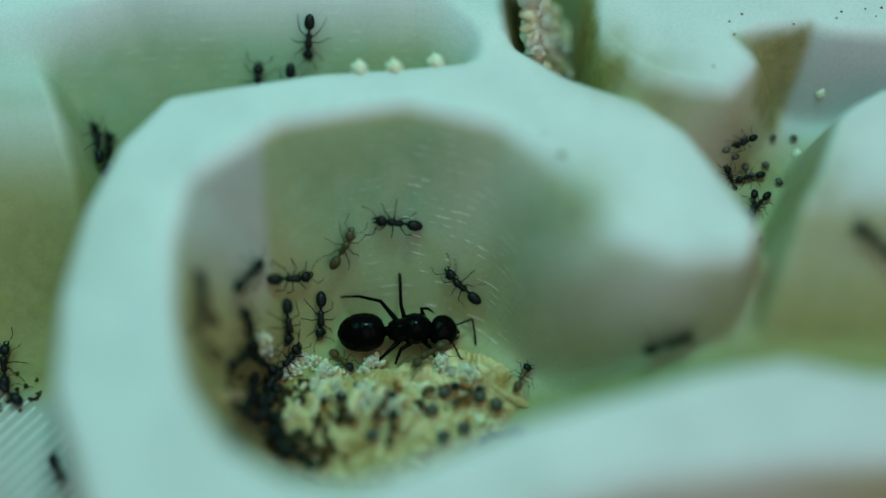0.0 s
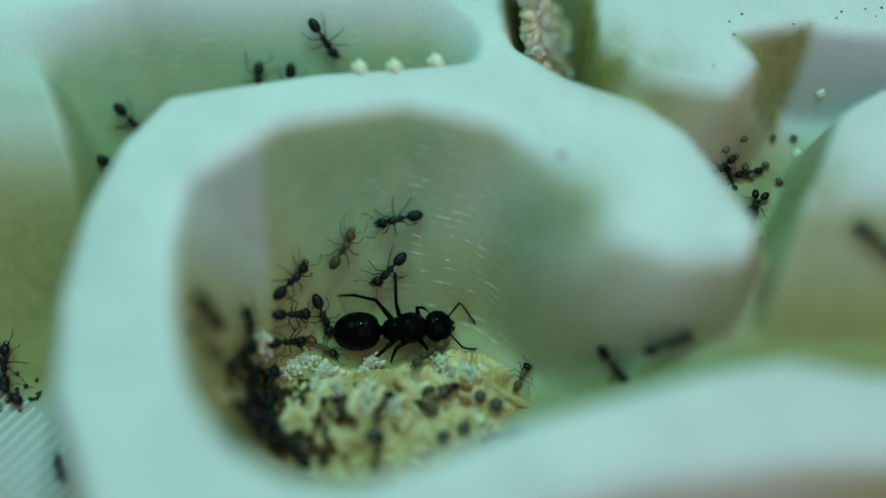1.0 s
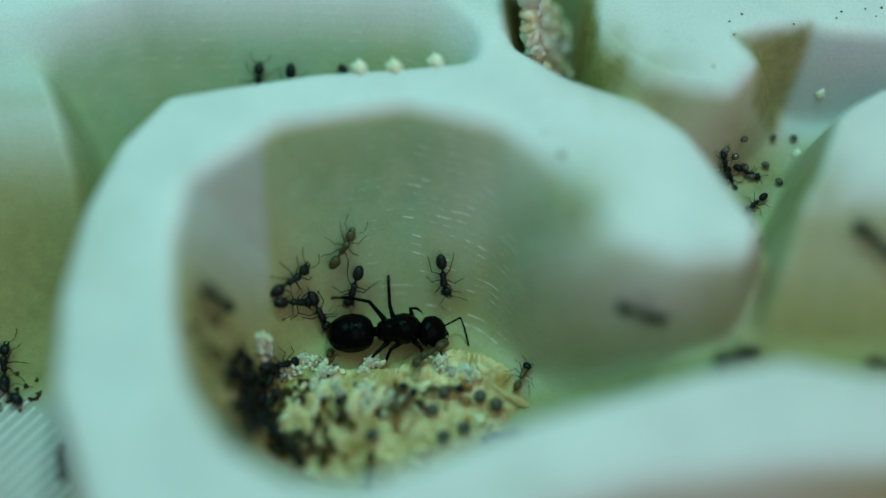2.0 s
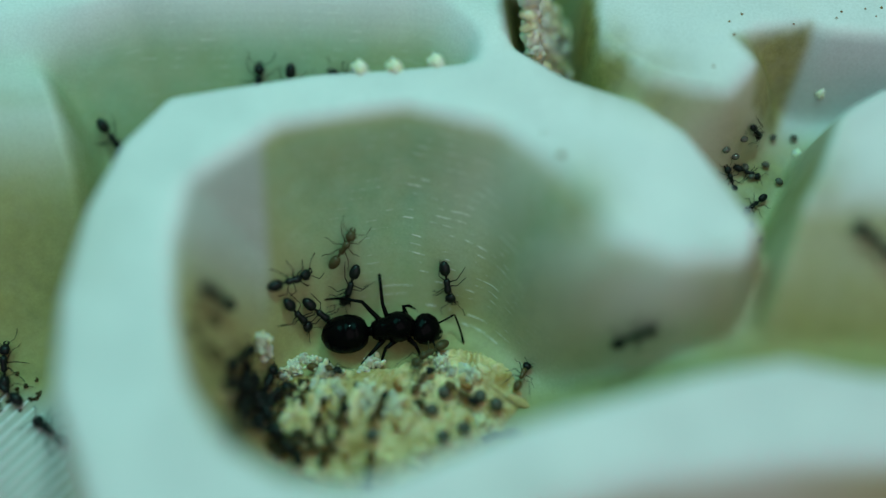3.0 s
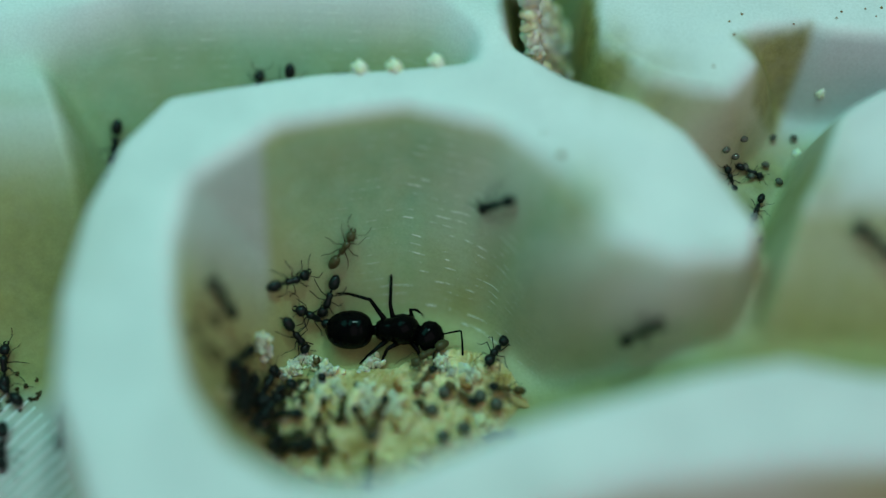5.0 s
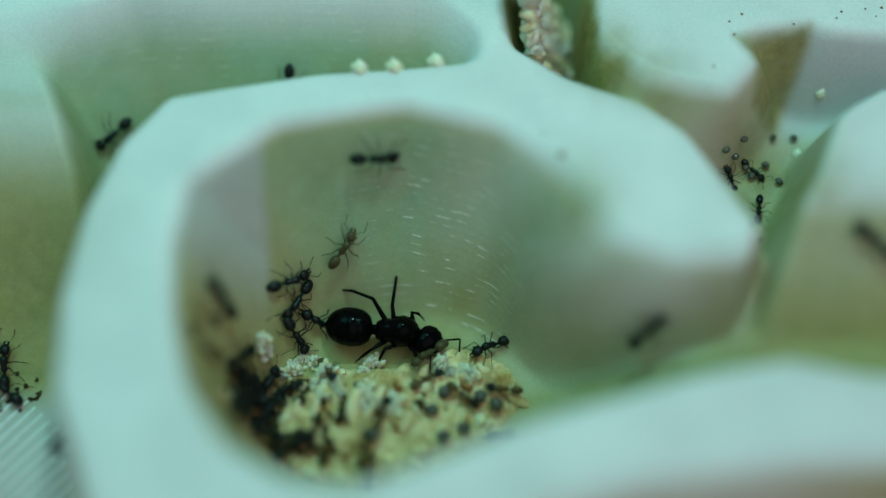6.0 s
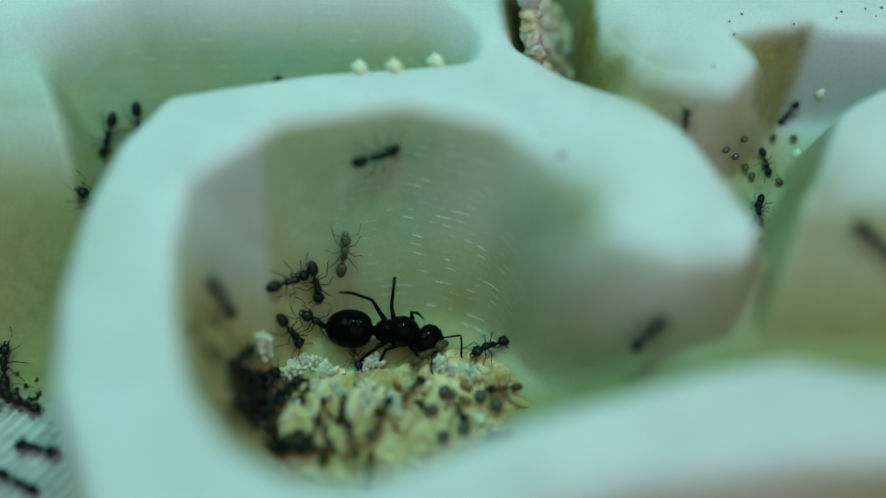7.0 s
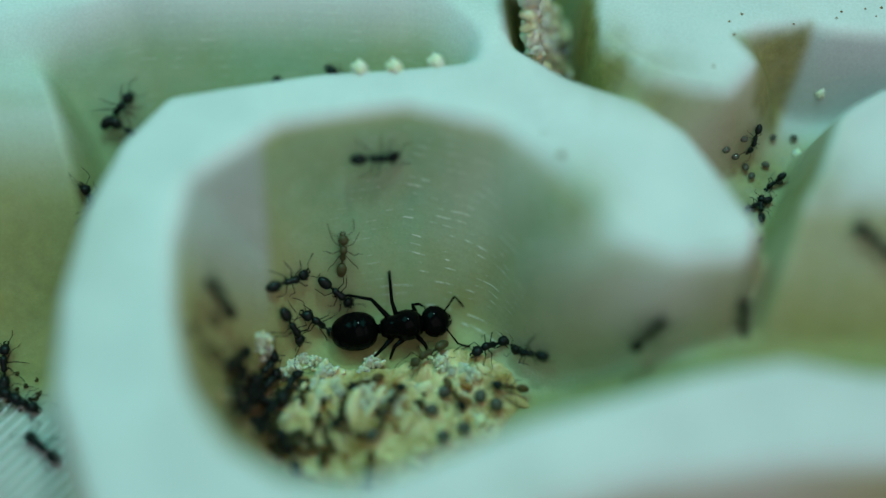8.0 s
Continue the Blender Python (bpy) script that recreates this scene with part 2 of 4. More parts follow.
def ground_at(x, y, bare=False):
    """Height of the surface with its heaps, between the points of the grid."""
    u = min(max((x - GRID[0]) / GRID[4], 0), GRID_NX - 1.001)
    v = min(max((y - GRID[2]) / GRID[4], 0), GRID_NY - 1.001)
    i, j = int(u), int(v)
    u, v = u - i, v - j
    z = GRID_Z if bare else GRID_TOP
    return float((z[j, i] * (1 - u) + z[j, i + 1] * u) * (1 - v) + (z[j + 1, i] * (1 - u) + z[j + 1, i + 1] * u) * v)


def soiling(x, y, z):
    """How olive the plastic is: the lived-in hollows are stained and have their dimmer light painted in, the tops are
    clean.
    """
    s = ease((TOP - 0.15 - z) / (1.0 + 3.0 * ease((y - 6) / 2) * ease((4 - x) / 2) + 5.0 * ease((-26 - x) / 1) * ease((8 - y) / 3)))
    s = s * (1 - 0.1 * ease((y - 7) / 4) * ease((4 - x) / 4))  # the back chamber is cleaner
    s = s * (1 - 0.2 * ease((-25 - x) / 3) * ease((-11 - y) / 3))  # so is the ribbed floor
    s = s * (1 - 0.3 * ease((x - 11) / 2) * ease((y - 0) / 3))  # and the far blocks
    s = s * (1 - 0.2 * ease((x - 3) / 8) * ease((7 - y) / 4) * ease((y + 11) / 6))  # the side towards the passage takes less olive
    # olive thinned on slopes that the lamps leave dark, to brighten them
    s = s * (1 - patches(x, y, LIGHTENED))
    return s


def greying(x, y):
    """One facet of the chamber's wall, the plate beside the slot and the ribbed floor are grey, not olive."""
    facet = ease((-12.1 - x) / 1.2) * ease((y + 10.5) / 7) * ease((x + 21) / 2) * ease((7 - y) / 1.5)
    plate = ease((x - 23.5 - 0.25 * y) / 1.5) * ease((y - 5) / 3)
    return np.maximum.reduce([0.75 * facet, plate, 0.8 * ease((-25 - x) / 3) * ease((-11 - y) / 3)])


def patches(x, y, spots):
    """Soft-edged patches: places and radii in millimetres."""
    s = np.zeros(x.shape)
    for (cx, cy), rx, ry, much in spots:
        s = np.maximum(s, much * np.exp(-((x - cx) / rx) ** 2 - ((y - cy) / ry) ** 2))
    return s


STRIP = [(21.4, 10.8), (22.6, 8.9), (22.9, 8.6), (22.7, 6.4), (25.6, 6.8), (27.3, 10.9), (27.3, 12.1)]


def browning(x, y):
    """Brown and olive stains, with some shade painted in; the strip above the slot has crisp edges."""
    d, inside = poly_dist(x, y, STRIP)
    return np.maximum(patches(x, y, STAINS_AND_SHADE_LEFT + STAINS_AND_SHADE_CHAMBER + STAINS_AND_SHADE_RIGHT), 1.0 * ease(0.5 + np.where(inside, d, -d) / 1.4))


# lighter colour painted on slopes that fall into shade
LIGHTENED = [((10.5, -7.0), 5.0, 3.5, 0.3), ((13.8, -9.0), 5.5, 2.6, 0.6), ((17.4, -23.4), 9.0, 1.6, 0.6), ((8.6, -7.0), 5.0, 4.5, 0.5), ((4.7, -0.2), 6.0, 4.0, 0.35)]
# green painted in for teal light, a dim gap and slopes lit pinkish
GREEN_CASTS = [((-5.0, 0.5), 10.0, 6.0, 1.0), ((8.0, -2.0), 7.0, 5.0, 0.8), ((14.0, -9.2), 6.5, 4.0, 0.75), ((-14.5, 13.2), 16.0, 6.0, 1.0), ((-27.0, 10.8), 7.0, 8.0, 1.0), ((-5.9, 2.4), 10.0, 4.0, 0.3), ((26.1, -6.9), 6.0, 4.0, 0.2), ((10.3, 15.6), 1.5, 6.0, 1.0), ((20.0, -8.1), 1.6, 3.0, 1.0)]
# where the ridges carry their painted glints
RIDGE_GLINTS = [((0.7, -3.0), 5.5, 6.0, 1.3), ((-1.0, 0.3), 5.0, 4.0, 1.2), ((-7.9, 14.0), 8.0, 4.0, 0.6), ((-19.6, 13.4), 6.0, 6.0, 0.6), ((4.8, -2.7), 7.0, 6.0, 0.9)]
# the first two paint shade on the post's lower slope
STAINS_AND_SHADE_LEFT = [((-30.5, -5.5), 6.0, 6.0, 0.7), ((-31.2, -10.7), 4.0, 3.0, 0.7), ((-11.7, -14.7), 3.5, 3.5, 0.7), ((-14.5, -13.3), 2.0, 4.0, 0.35), ((-12.0, -17.7), 3.0, 2.5, 0.5)]
# stains, and floor painted darker where the lamps fall too strongly
STAINS_AND_SHADE_CHAMBER = [((8.3, -2.5), 2.6, 2.6, 0.6), ((13.0, -12.8), 6.0, 1.8, 0.5), ((-4.6, -8.6), 8.0, 2.8, 0.75), ((-13.0, -8.5), 2.6, 3.5, 0.45), ((10.0, -14.0), 6.0, 2.0, 0.5), ((17.0, -13.0), 6.0, 1.6, 0.6),
                  ((9.3, -3.0), 2.4, 3.0, 0.8), ((5.6, -8.3), 5.0, 3.0, 0.35), ((1.9, -9.3), 5.0, 2.5, 0.6), ((13.0, -10.8), 7.0, 1.6, 0.2), ((4.5, -7.5), 6.0, 3.0, 0.5),
                  ((5.8, -23.1), 5.0, 1.5, 0.1)]
STAINS_AND_SHADE_RIGHT = [((24.0, 3.0), 3.0, 2.6, 1.1), ((22.4, 0.5), 2.0, 3.0, 0.9), ((25.5, -1.5), 2.5, 4.0, 0.7), ((12.5, 9.5), 2.0, 3.0, 0.7), ((17.0, 6.0), 4.0, 1.6, 0.35),
                ((28.0, -12.0), 9.0, 3.0, 0.45), ((12.1, 8.6), 2.6, 2.2, 1.1), ((15.4, 5.9), 3.0, 2.0, 0.6), ((10.9, 12.4), 0.8, 5.0, 1.3), ((23.8, -2.4), 3.5, 2.0, 0.6),
                # the first patch here tones down the lamp light on the wall's end
                ((19.5, -9.2), 3.0, 2.5, 0.25), ((20.5, 4.8), 2.5, 2.5, 0.15), ((26.7, -9.9), 6.0, 2.5, 0.5), ((20.5, -11.6), 5.0, 2.0, 0.5), ((22.9, 2.3), 3.0, 4.0, 0.3),
                ((16.7, 5.0), 4.0, 3.0, 0.2), ((13.8, 7.8), 4.0, 2.5, 0.6), ((27.2, -3.8), 5.0, 2.5, 0.4)]


NEST_LABELS = {
    "floor": "olive-soiled plastic floor of the nest chambers",
    "wall_chamber": "thick white plastic wall round the queen's chamber, soiled inside",
    "wall_back": "sloping greenish plastic wall of the back chamber",
    "wall_cross": "white plastic cross wall between two chambers",
    "wall_post": "white plastic post with a green-soiled, shade-darkened slope",
    "wall_block": "white plastic block with an olive-stained face",
    "floor_slot": "grey-brown plastic floor of the brood slot and the plate beside it",
    "wall_far": "bright white plastic block at the nest's far edge",
    "wall_end": "white plastic end block with a green-soiled slope",
}


def build_nest():
    """The printed nest: one relief, cut into its floor, walls and blocks."""
    nx, ny, gx, gy, gz = GRID_NX, GRID_NY, GRID_X, GRID_Y, GRID_Z
    parts = solids(gx, gy)
    owner = np.argmax(np.stack([h for _, h in parts]), 0)
    sy, sx = np.gradient(gz, GRID[4])
    up = np.stack([-sx, -sy, np.ones_like(gz)], -1).reshape(-1, 3)
    up /= np.linalg.norm(up, axis=1, keepdims=True)
    co = np.stack([gx, gy, gz], -1).reshape(-1, 3) * MM
    i = np.arange(nx * ny).reshape(ny, nx)
    faces = np.stack([i[:-1, :-1], i[:-1, 1:], i[1:, 1:], i[1:, :-1]], -1).reshape(-1, 4)
    face_owner = owner[:-1, :-1].reshape(-1)
    values = {"soiled": soiling(gx, gy, gz).reshape(-1), "browned": browning(gx, gy).reshape(-1), "glinted": patches(gx, gy, RIDGE_GLINTS).reshape(-1),
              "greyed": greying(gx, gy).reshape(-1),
              "greened": (patches(gx, gy, GREEN_CASTS) * ease((TOP - 0.3 - gz) / 1.2)).reshape(-1)}
    for k, (name, _) in enumerate(parts):
        mine = faces[face_owner == k]
        if not len(mine):
            continue
        used, back = np.unique(mine, return_inverse=True)
        me = bpy.data.meshes.new(name)
        me.from_pydata(co[used].tolist(), [], back.reshape(-1, 4).tolist())
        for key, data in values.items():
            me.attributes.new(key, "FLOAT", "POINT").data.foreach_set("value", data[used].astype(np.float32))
        me.shade_smooth()
        me.normals_split_custom_set_from_vertices(up[used].tolist())
        me.materials.append(PLASTIC)
        tagged(new(name, me), NEST_LABELS[name], "ant nest", kind="structure")
    # the block's sides and underside
    x0, x1, y0, y1 = (v * MM for v in (gx[0, 0], gx[0, -1], gy[0, 0], gy[-1, 0]))
    bm = bmesh.new()
    bmesh.ops.create_cube(bm, size=1.0)
    for v in bm.verts:
        v.co = Vector((x0 if v.co.x < 0 else x1, y0 if v.co.y < 0 else y1, -0.008 if v.co.z < 0 else -0.002))
    bmesh.ops.bevel(bm, geom=bm.edges[:], offset=0.0005, segments=2, affect="EDGES")
    me = bpy.data.meshes.new("base")
    bm.to_mesh(me)
    bm.free()
    me.materials.append(PLASTIC)
    tagged(new("base", me), "pale plastic base plate under the nest", "base plate", kind="structure")


build_nest()


# ---------------------------------------------------------------- mesh helpers, in millimetres
def part(name, bm, mat, parent=None, label="", smooth=True):
    bmesh.ops.scale(bm, vec=(MM, MM, MM), verts=bm.verts)
    bmesh.ops.recalc_face_normals(bm, faces=bm.faces)
    me = bpy.data.meshes.new(name)
    bm.to_mesh(me)
    bm.free()
    if smooth:
        me.shade_smooth()
    me.materials.append(mat)
    ob = new(name, me)
    ob.parent = parent
    if label:
        tagged(ob, label)
    return ob


def tube(bm, points, radii, sides=7):
    """A tapering limb through the points, closed at both ends."""
    rings = []
    pts = [Vector(p) for p in points]
    for k, (p, r) in enumerate(zip(pts, radii)):
        way = (pts[min(k + 1, len(pts) - 1)] - pts[max(k - 1, 0)]).normalized()
        q = way.to_track_quat("Z", "Y")
        rings.append([bm.verts.new(p + q @ Vector((r * math.cos(a), r * math.sin(a), 0)))
                      for a in (2 * math.pi * s / sides for s in range(sides))])
    for a, c in zip(rings, rings[1:]):
        for s in range(sides):
            bm.faces.new((a[s], a[(s + 1) % sides], c[(s + 1) % sides], c[s]))
    bm.faces.new(rings[0][::-1])
    bm.faces.new(rings[-1])
    return bm


def lathe_x(bm, profile, wide=1.0, tall=1.0, centre=(0, 0, 0), sides=20):
    """A body of rings round the x axis: profile of (x, radius, lift)."""
    rings = []
    cx, cy, cz = centre
    for x, r, lift in profile:
        rings.append([bm.verts.new((cx + x, cy + wide * r * math.cos(a), cz + lift + tall * r * math.sin(a)))
                      for a in (2 * math.pi * s / sides for s in range(sides))])
    for a, c in zip(rings, rings[1:]):
        for s in range(sides):
            bm.faces.new((a[s], a[(s + 1) % sides], c[(s + 1) % sides], c[s]))
    bm.faces.new(rings[0][::-1])
    bm.faces.new(rings[-1])
    return bm


def ball(bm, centre, size, seg=10, rings=6):
    r = bmesh.ops.create_uvsphere(bm, u_segments=seg, v_segments=rings, radius=1.0)
    for v in r["verts"]:
        v.co = Vector(centre) + Vector((v.co.x * size[0], v.co.y * size[1], v.co.z * size[2]))
    return r["verts"]


# ---------------------------------------------------------------- ants: x points ahead, the feet stand at z = 0
LEG_WORKER = {
    "front": [(0, 0, 0), (0.25, 0.22, -0.10), (0.75, 0.75, 0.32), (1.15, 1.10, -0.28), (1.55, 1.30, -0.52), (1.75, 1.38, -0.55)],
    "middle": [(0, 0, 0), (0.02, 0.26, -0.10), (-0.05, 1.00, 0.38), (-0.15, 1.50, -0.30), (-0.25, 1.90, -0.52), (-0.28, 2.10, -0.55)],
    "hind": [(0, 0, 0), (-0.15, 0.24, -0.10), (-0.70, 0.85, 0.42), (-1.35, 1.25, -0.28), (-1.85, 1.48, -0.52), (-2.10, 1.56, -0.55)],
}


LEG_QUEEN = {
    ("front", 1): [(0, 0, 0), (0.10, 0.30, -0.05), (0.05, 0.52, 0.30), (0.26, 0.52, 0.20), (0.42, 0.45, -0.10), (0.50, 0.40, -0.40)],
    ("middle", 1): [(0, 0, 0), (-0.26, 0.22, -0.05), (-0.36, 0.70, 0.30), (-0.34, 1.75, 0.05), (-0.34, 2.75, -0.35), (-0.32, 3.45, -0.45)],
    ("hind", 1): [(0, 0, 0), (-0.20, 0.22, -0.05), (-0.70, 0.85, 0.38), (-1.45, 1.12, 0.10), (-2.15, 1.22, -0.32), (-2.45, 1.24, -0.45)],
    ("front", -1): [(0, 0, 0), (0.10, -0.30, -0.05), (0.30, -0.60, 0.30), (0.38, -0.80, -0.10), (0.36, -0.92, -0.40), (0.32, -0.98, -0.50)],
    ("middle", -1): [(0, 0, 0), (-0.10, -0.30, 0.00), (-0.45, -0.55, 0.30), (-0.60, -0.80, -0.05), (-0.70, -0.98, -0.38), (-0.74, -1.08, -0.45)],
    ("hind", -1): [(0, 0, 0), (-0.20, -0.25, 0.00), (-0.50, -0.55, 0.25), (-0.80, -0.75, 0.00), (-1.02, -0.90, -0.30), (-1.12, -0.98, -0.40)],
}


def build_ant(name, shell, limb, scale=1.0, queen=False, face=None):
    """One ant: head with antennae, jaws and eyes; thorax, waist, abdomen and six legs."""
    ant = new(name)
    k = scale
    up = 0.62 * k if not queen else 0.60 * k

    def grown(pts):
        return [(x * k, y * k, z * k) for x, y, z in pts]

    # thorax: the queen's is broad and humped
    bm = bmesh.new()
    if queen:
        prof = [(-0.80, .16, -.02), (-0.77, .28, 0), (-0.62, .36, .04), (-0.36, .40, .08), (-0.26, .41, .08), (-0.12, .50, .13), (0.14, .54, .16), (0.40, .49, .12), (0.60, .34, .05), (0.72, .16, 0), (0.74, .06, 0)]
    else:
        prof = [(-0.62, .09, -.02), (-0.58, .20, 0), (-0.40, .26, .02), (-0.16, .22, .05), (-0.02, .23, .08), (0.20, .30, .10), (0.42, .28, .07), (0.56, .18, .02), (0.64, .09, 0)]
    lathe_x(bm, grown(prof), 1.0, 1.05, (0, 0, up))
    part("thorax", bm, shell, ant)
    # waist
    bm = bmesh.new()
    node_r = 1.9 if queen else 1.0
    lathe_x(bm, [(x, y * node_r, z) for x, y, z in grown([(-0.16, .05, 0), (-0.12, .09, 0), (0.02, .10, .03), (0.14, .08, 0), (0.18, .04, 0)])], 1.0, 1.6, (-0.76 * k, 0, up - .04 * k), 12)
    part("waist", bm, shell, ant)
    # abdomen with its overlapping plates
    bm = bmesh.new()
    long = 1.66 if queen else 1.24
    prof = []
    for s in range(15):
        u = s / 14
        w = u ** 0.9
        r = (0.67 if queen else 0.41) * math.sqrt(max(0.012, 1 - abs(2 * w - 1) ** (2.2 if queen else 2.0)))
        if s in (4, 7, 10):
            prof.append((-long * u + 0.012, r * 1.004, .06 * math.sin(math.pi * u)))
            prof.append((-long * u, r * 0.988, .06 * math.sin(math.pi * u)))
        else:
            prof.append((-long * u, r, .06 * math.sin(math.pi * u)))
    lathe_x(bm, grown(prof), 1.0, 0.92, (-0.86 * k, 0, up + .02 * k), 24 if queen else 18)
    part("abdomen", bm, shell, ant)
    # head hangs from the neck
    bm = bmesh.new()
    hw = 1.12 if queen else 1.0
    prof = [(-0.02, .08, 0), (0.03, .26, 0), (0.14, .36, .01), (0.34, .42, .02), (0.56, .39, .0), (0.74, .29, -.03), (0.84, .18, -.05), (0.88, .08, -.06)]
    lathe_x(bm, grown([((1.1 if queen else 0.94) * x, (1.1 if queen else 0.92) * r, z) for x, r, z in prof]), 1.08 * hw, 0.80, (0, 0, 0), 20)
    head = part("head", bm, face or shell, ant)
    head.matrix_basis = pose(0.66 * k * MM, 0, (up + .02 * k) * MM, 0, 14, 0)
    for side in (1, -1):
        bm = bmesh.new()
        ball(bm, (0.42 * k, side * 0.40 * k, 0.12 * k), (.085 * k, .05 * k, .075 * k), 8, 5)
        part("eye", bm, shell, head)
        bm = bmesh.new()
        tube(bm, grown([(.78, side * .16, -.06), (.92, side * .18, -.09), (1.02, side * .10, -.11), (1.06, side * .01, -.12)]), [.07 * k, .07 * k, .05 * k, .012 * k], 6)
        part("jaw", bm, limb, head)
        bm = bmesh.new()
        bent = [(0, 0, 0), (.28, .14, .12), (.66, .34, .18), (.70, .34, .17), (.84, .05, .06), (.96, -.26, -.06), (1.05, -.52, -.17), (1.08, -.61, -.20)]
        wide = [(0, 0, 0), (.20, side * .26, .10), (.46, side * .58, .16), (.50, side * .62, .15), (.74, side * .66, .06), (1.02, side * .66, -.06), (1.26, side * .62, -.17), (1.34, side * .60, -.20)]
        tube(bm, grown(bent if queen and side == 1 else wide),
             [r * k for r in ((.028, .03, .036, .03, .036, .04, .042, .015) if queen else (.022, .022, .025, .022, .024, .026, .026, .010))], 6)
        feeler = part("antenna", bm, limb, head)
        feeler.matrix_basis = pose(.66 * k * MM, side * .17 * k * MM, .12 * k * MM)
    for which, x in (("front", 0.34), ("middle", 0.06), ("hind", -0.28)):
        for side in (1, -1):
            bm = bmesh.new()
            pts = LEG_QUEEN[which, side] if queen else [(0.74 * px, 0.74 * side * py, pz) for px, py, pz in LEG_WORKER[which]]
            tube(bm, grown(pts), [r * k for r in ((.08, .10, .062, .052, .030, .015) if queen else (.06, .044, .036, .028, .015, .008))], 6)
            leg = part("leg", bm, limb, ant)
            leg.matrix_basis = pose(x * k * MM, side * .14 * k * MM, (0.55 * k) * MM)
            leg["hip"] = which
    return ant


def surface_pose(x, y, heading, lift=0.0, roll=0.0, reach=1.2, bare=False):
    """A pose on the nest's surface at x, y (mm), turned to the heading (degrees in plan)."""
    e = reach
    z = ground_at(x, y)
    n = Vector((ground_at(x - e, y, bare) - ground_at(x + e, y, bare), ground_at(x, y - e, bare) - ground_at(x, y + e, bare), 2 * e)).normalized()
    ahead = Vector((math.cos(radians(heading)), math.sin(radians(heading)), 0))
    ahead.z = -(n.x * ahead.x + n.y * ahead.y) / n.z
    ahead.normalize()
    m = Matrix((ahead, n.cross(ahead), n)).transposed().to_4x4()
    m.translation = (Vector((x, y, z)) + n * lift) * MM
    return m @ pose(0, 0, 0, roll, 0, 0)


worker = build_ant("worker_ant", WORKER_BLACK, WORKER_LEG, 1.0)
small = build_ant("worker_ant", WORKER_BLACK, WORKER_LEG, 0.66)
brown = build_ant("callow_worker_ant", WORKER_BROWN, WORKER_LEG, 0.78, face=WORKER_BLACK)
young = build_ant("young_worker_ant", WORKER_PALE, WORKER_PALE, 0.95)
queen = build_ant("queen_ant", QUEEN_BLACK, QUEEN_BLACK, 2.2, True)
tagged(queen, "large glossy black queen ant beside the brood heap", "ant")


# ---------------------------------------------------------------- brood, crumbs and waste
def grain_mesh(name, long, thick, bend, mat, sides=8, rings=7):
    """A plump, slightly bent grain with faint segments, lying along x."""
    bm = bmesh.new()
    pts, radii = [], []
    for s in range(rings):
        u = s / (rings - 1)
        pts.append((long * (u - 0.5), bend * (math.sin(math.pi * u) - 0.6), 0))
        radii.append(thick * max(0.16, math.sin(math.pi * (0.06 + 0.88 * u)) ** 0.55) * (1.02 if s % 2 else 0.98) * (1.0 - 0.25 * u))
    tube(bm, pts, radii, sides)
    bmesh.ops.scale(bm, vec=(MM, MM, MM), verts=bm.verts)
    bmesh.ops.recalc_face_normals(bm, faces=bm.faces)
    me = bpy.data.meshes.new(name)
    bm.to_mesh(me)
    bm.free()
    me.shade_smooth()
    me.materials.append(mat)
    return me


def lump_mesh(name, size, mat, seed, rough=0.35):
    """A ragged crumb."""
    rnd = random.Random(seed)
    bm = bmesh.new()
    bmesh.ops.create_icosphere(bm, subdivisions=2, radius=size)
    off = Vector((rnd.random() * 50, rnd.random() * 50, rnd.random() * 50))
    for v in bm.verts:
        v.co *= 1 + rough * 2.2 * noise.noise(v.co * (1.6 / size) + off)
        v.co.z *= 0.75
    bmesh.ops.scale(bm, vec=(MM, MM, MM), verts=bm.verts)
    me = bpy.data.meshes.new(name)
    bm.to_mesh(me)
    bm.free()
    me.shade_smooth()
    me.materials.append(mat)
    return me


LARVAE = [grain_mesh("larva", 1.5, 0.46, 0.22, LARVA), grain_mesh("larva", 1.8, 0.58, 0.30, LARVA), grain_mesh("larva", 1.1, 0.40, 0.12, LARVA)]
COCOONS = [grain_mesh("cocoon", 2.4, 0.62, 0.06, PUPA), grain_mesh("cocoon", 2.0, 0.55, 0.05, PUPA)]
CRUMBS = [lump_mesh("crumb", 0.62, CRUMB, 3), lump_mesh("crumb", 0.46, CRUMB, 8)]
AMBER_PUPA = grain_mesh("pupa", 1.2, 0.42, 0.05, AMBER)
SPECKS = [lump_mesh("speck", 0.24, SPECK, 7, 0.5)]
SCRAPS = [lump_mesh("waste_scrap", 0.34, RUBBISH, 5, 0.5), lump_mesh("waste_scrap", 0.24, RUBBISH, 9, 0.5)]


def joined(name, items, label, category):
    """Many small pieces as one object: items of (mesh, pose)."""
    verts, faces, mats, slots = [], [], [], []
    for me, m in items:
        base = len(verts)
        verts.extend((m @ v.co)[:] for v in me.vertices)
        if me.materials[0] not in mats:
            mats.append(me.materials[0])
        for p in me.polygons:
            faces.append([base + i for i in p.vertices])
            slots.append(mats.index(me.materials[0]))
    out = bpy.data.meshes.new(name)
    out.from_pydata(verts, [], faces)
    for mat in mats:
        out.materials.append(mat)
    out.polygons.foreach_set("material_index", slots)
    out.shade_smooth()
    return tagged(new(name, out), label, category, kind="stuff")


def lying(rnd, x, y, lift, tilt=35):
    """A pose on the heap or floor with a chance turn."""
    return pose(x * MM, y * MM, (ground_at(x, y) + lift) * MM, rnd.uniform(-tilt, tilt), rnd.uniform(-tilt, tilt), rnd.uniform(0, 360))


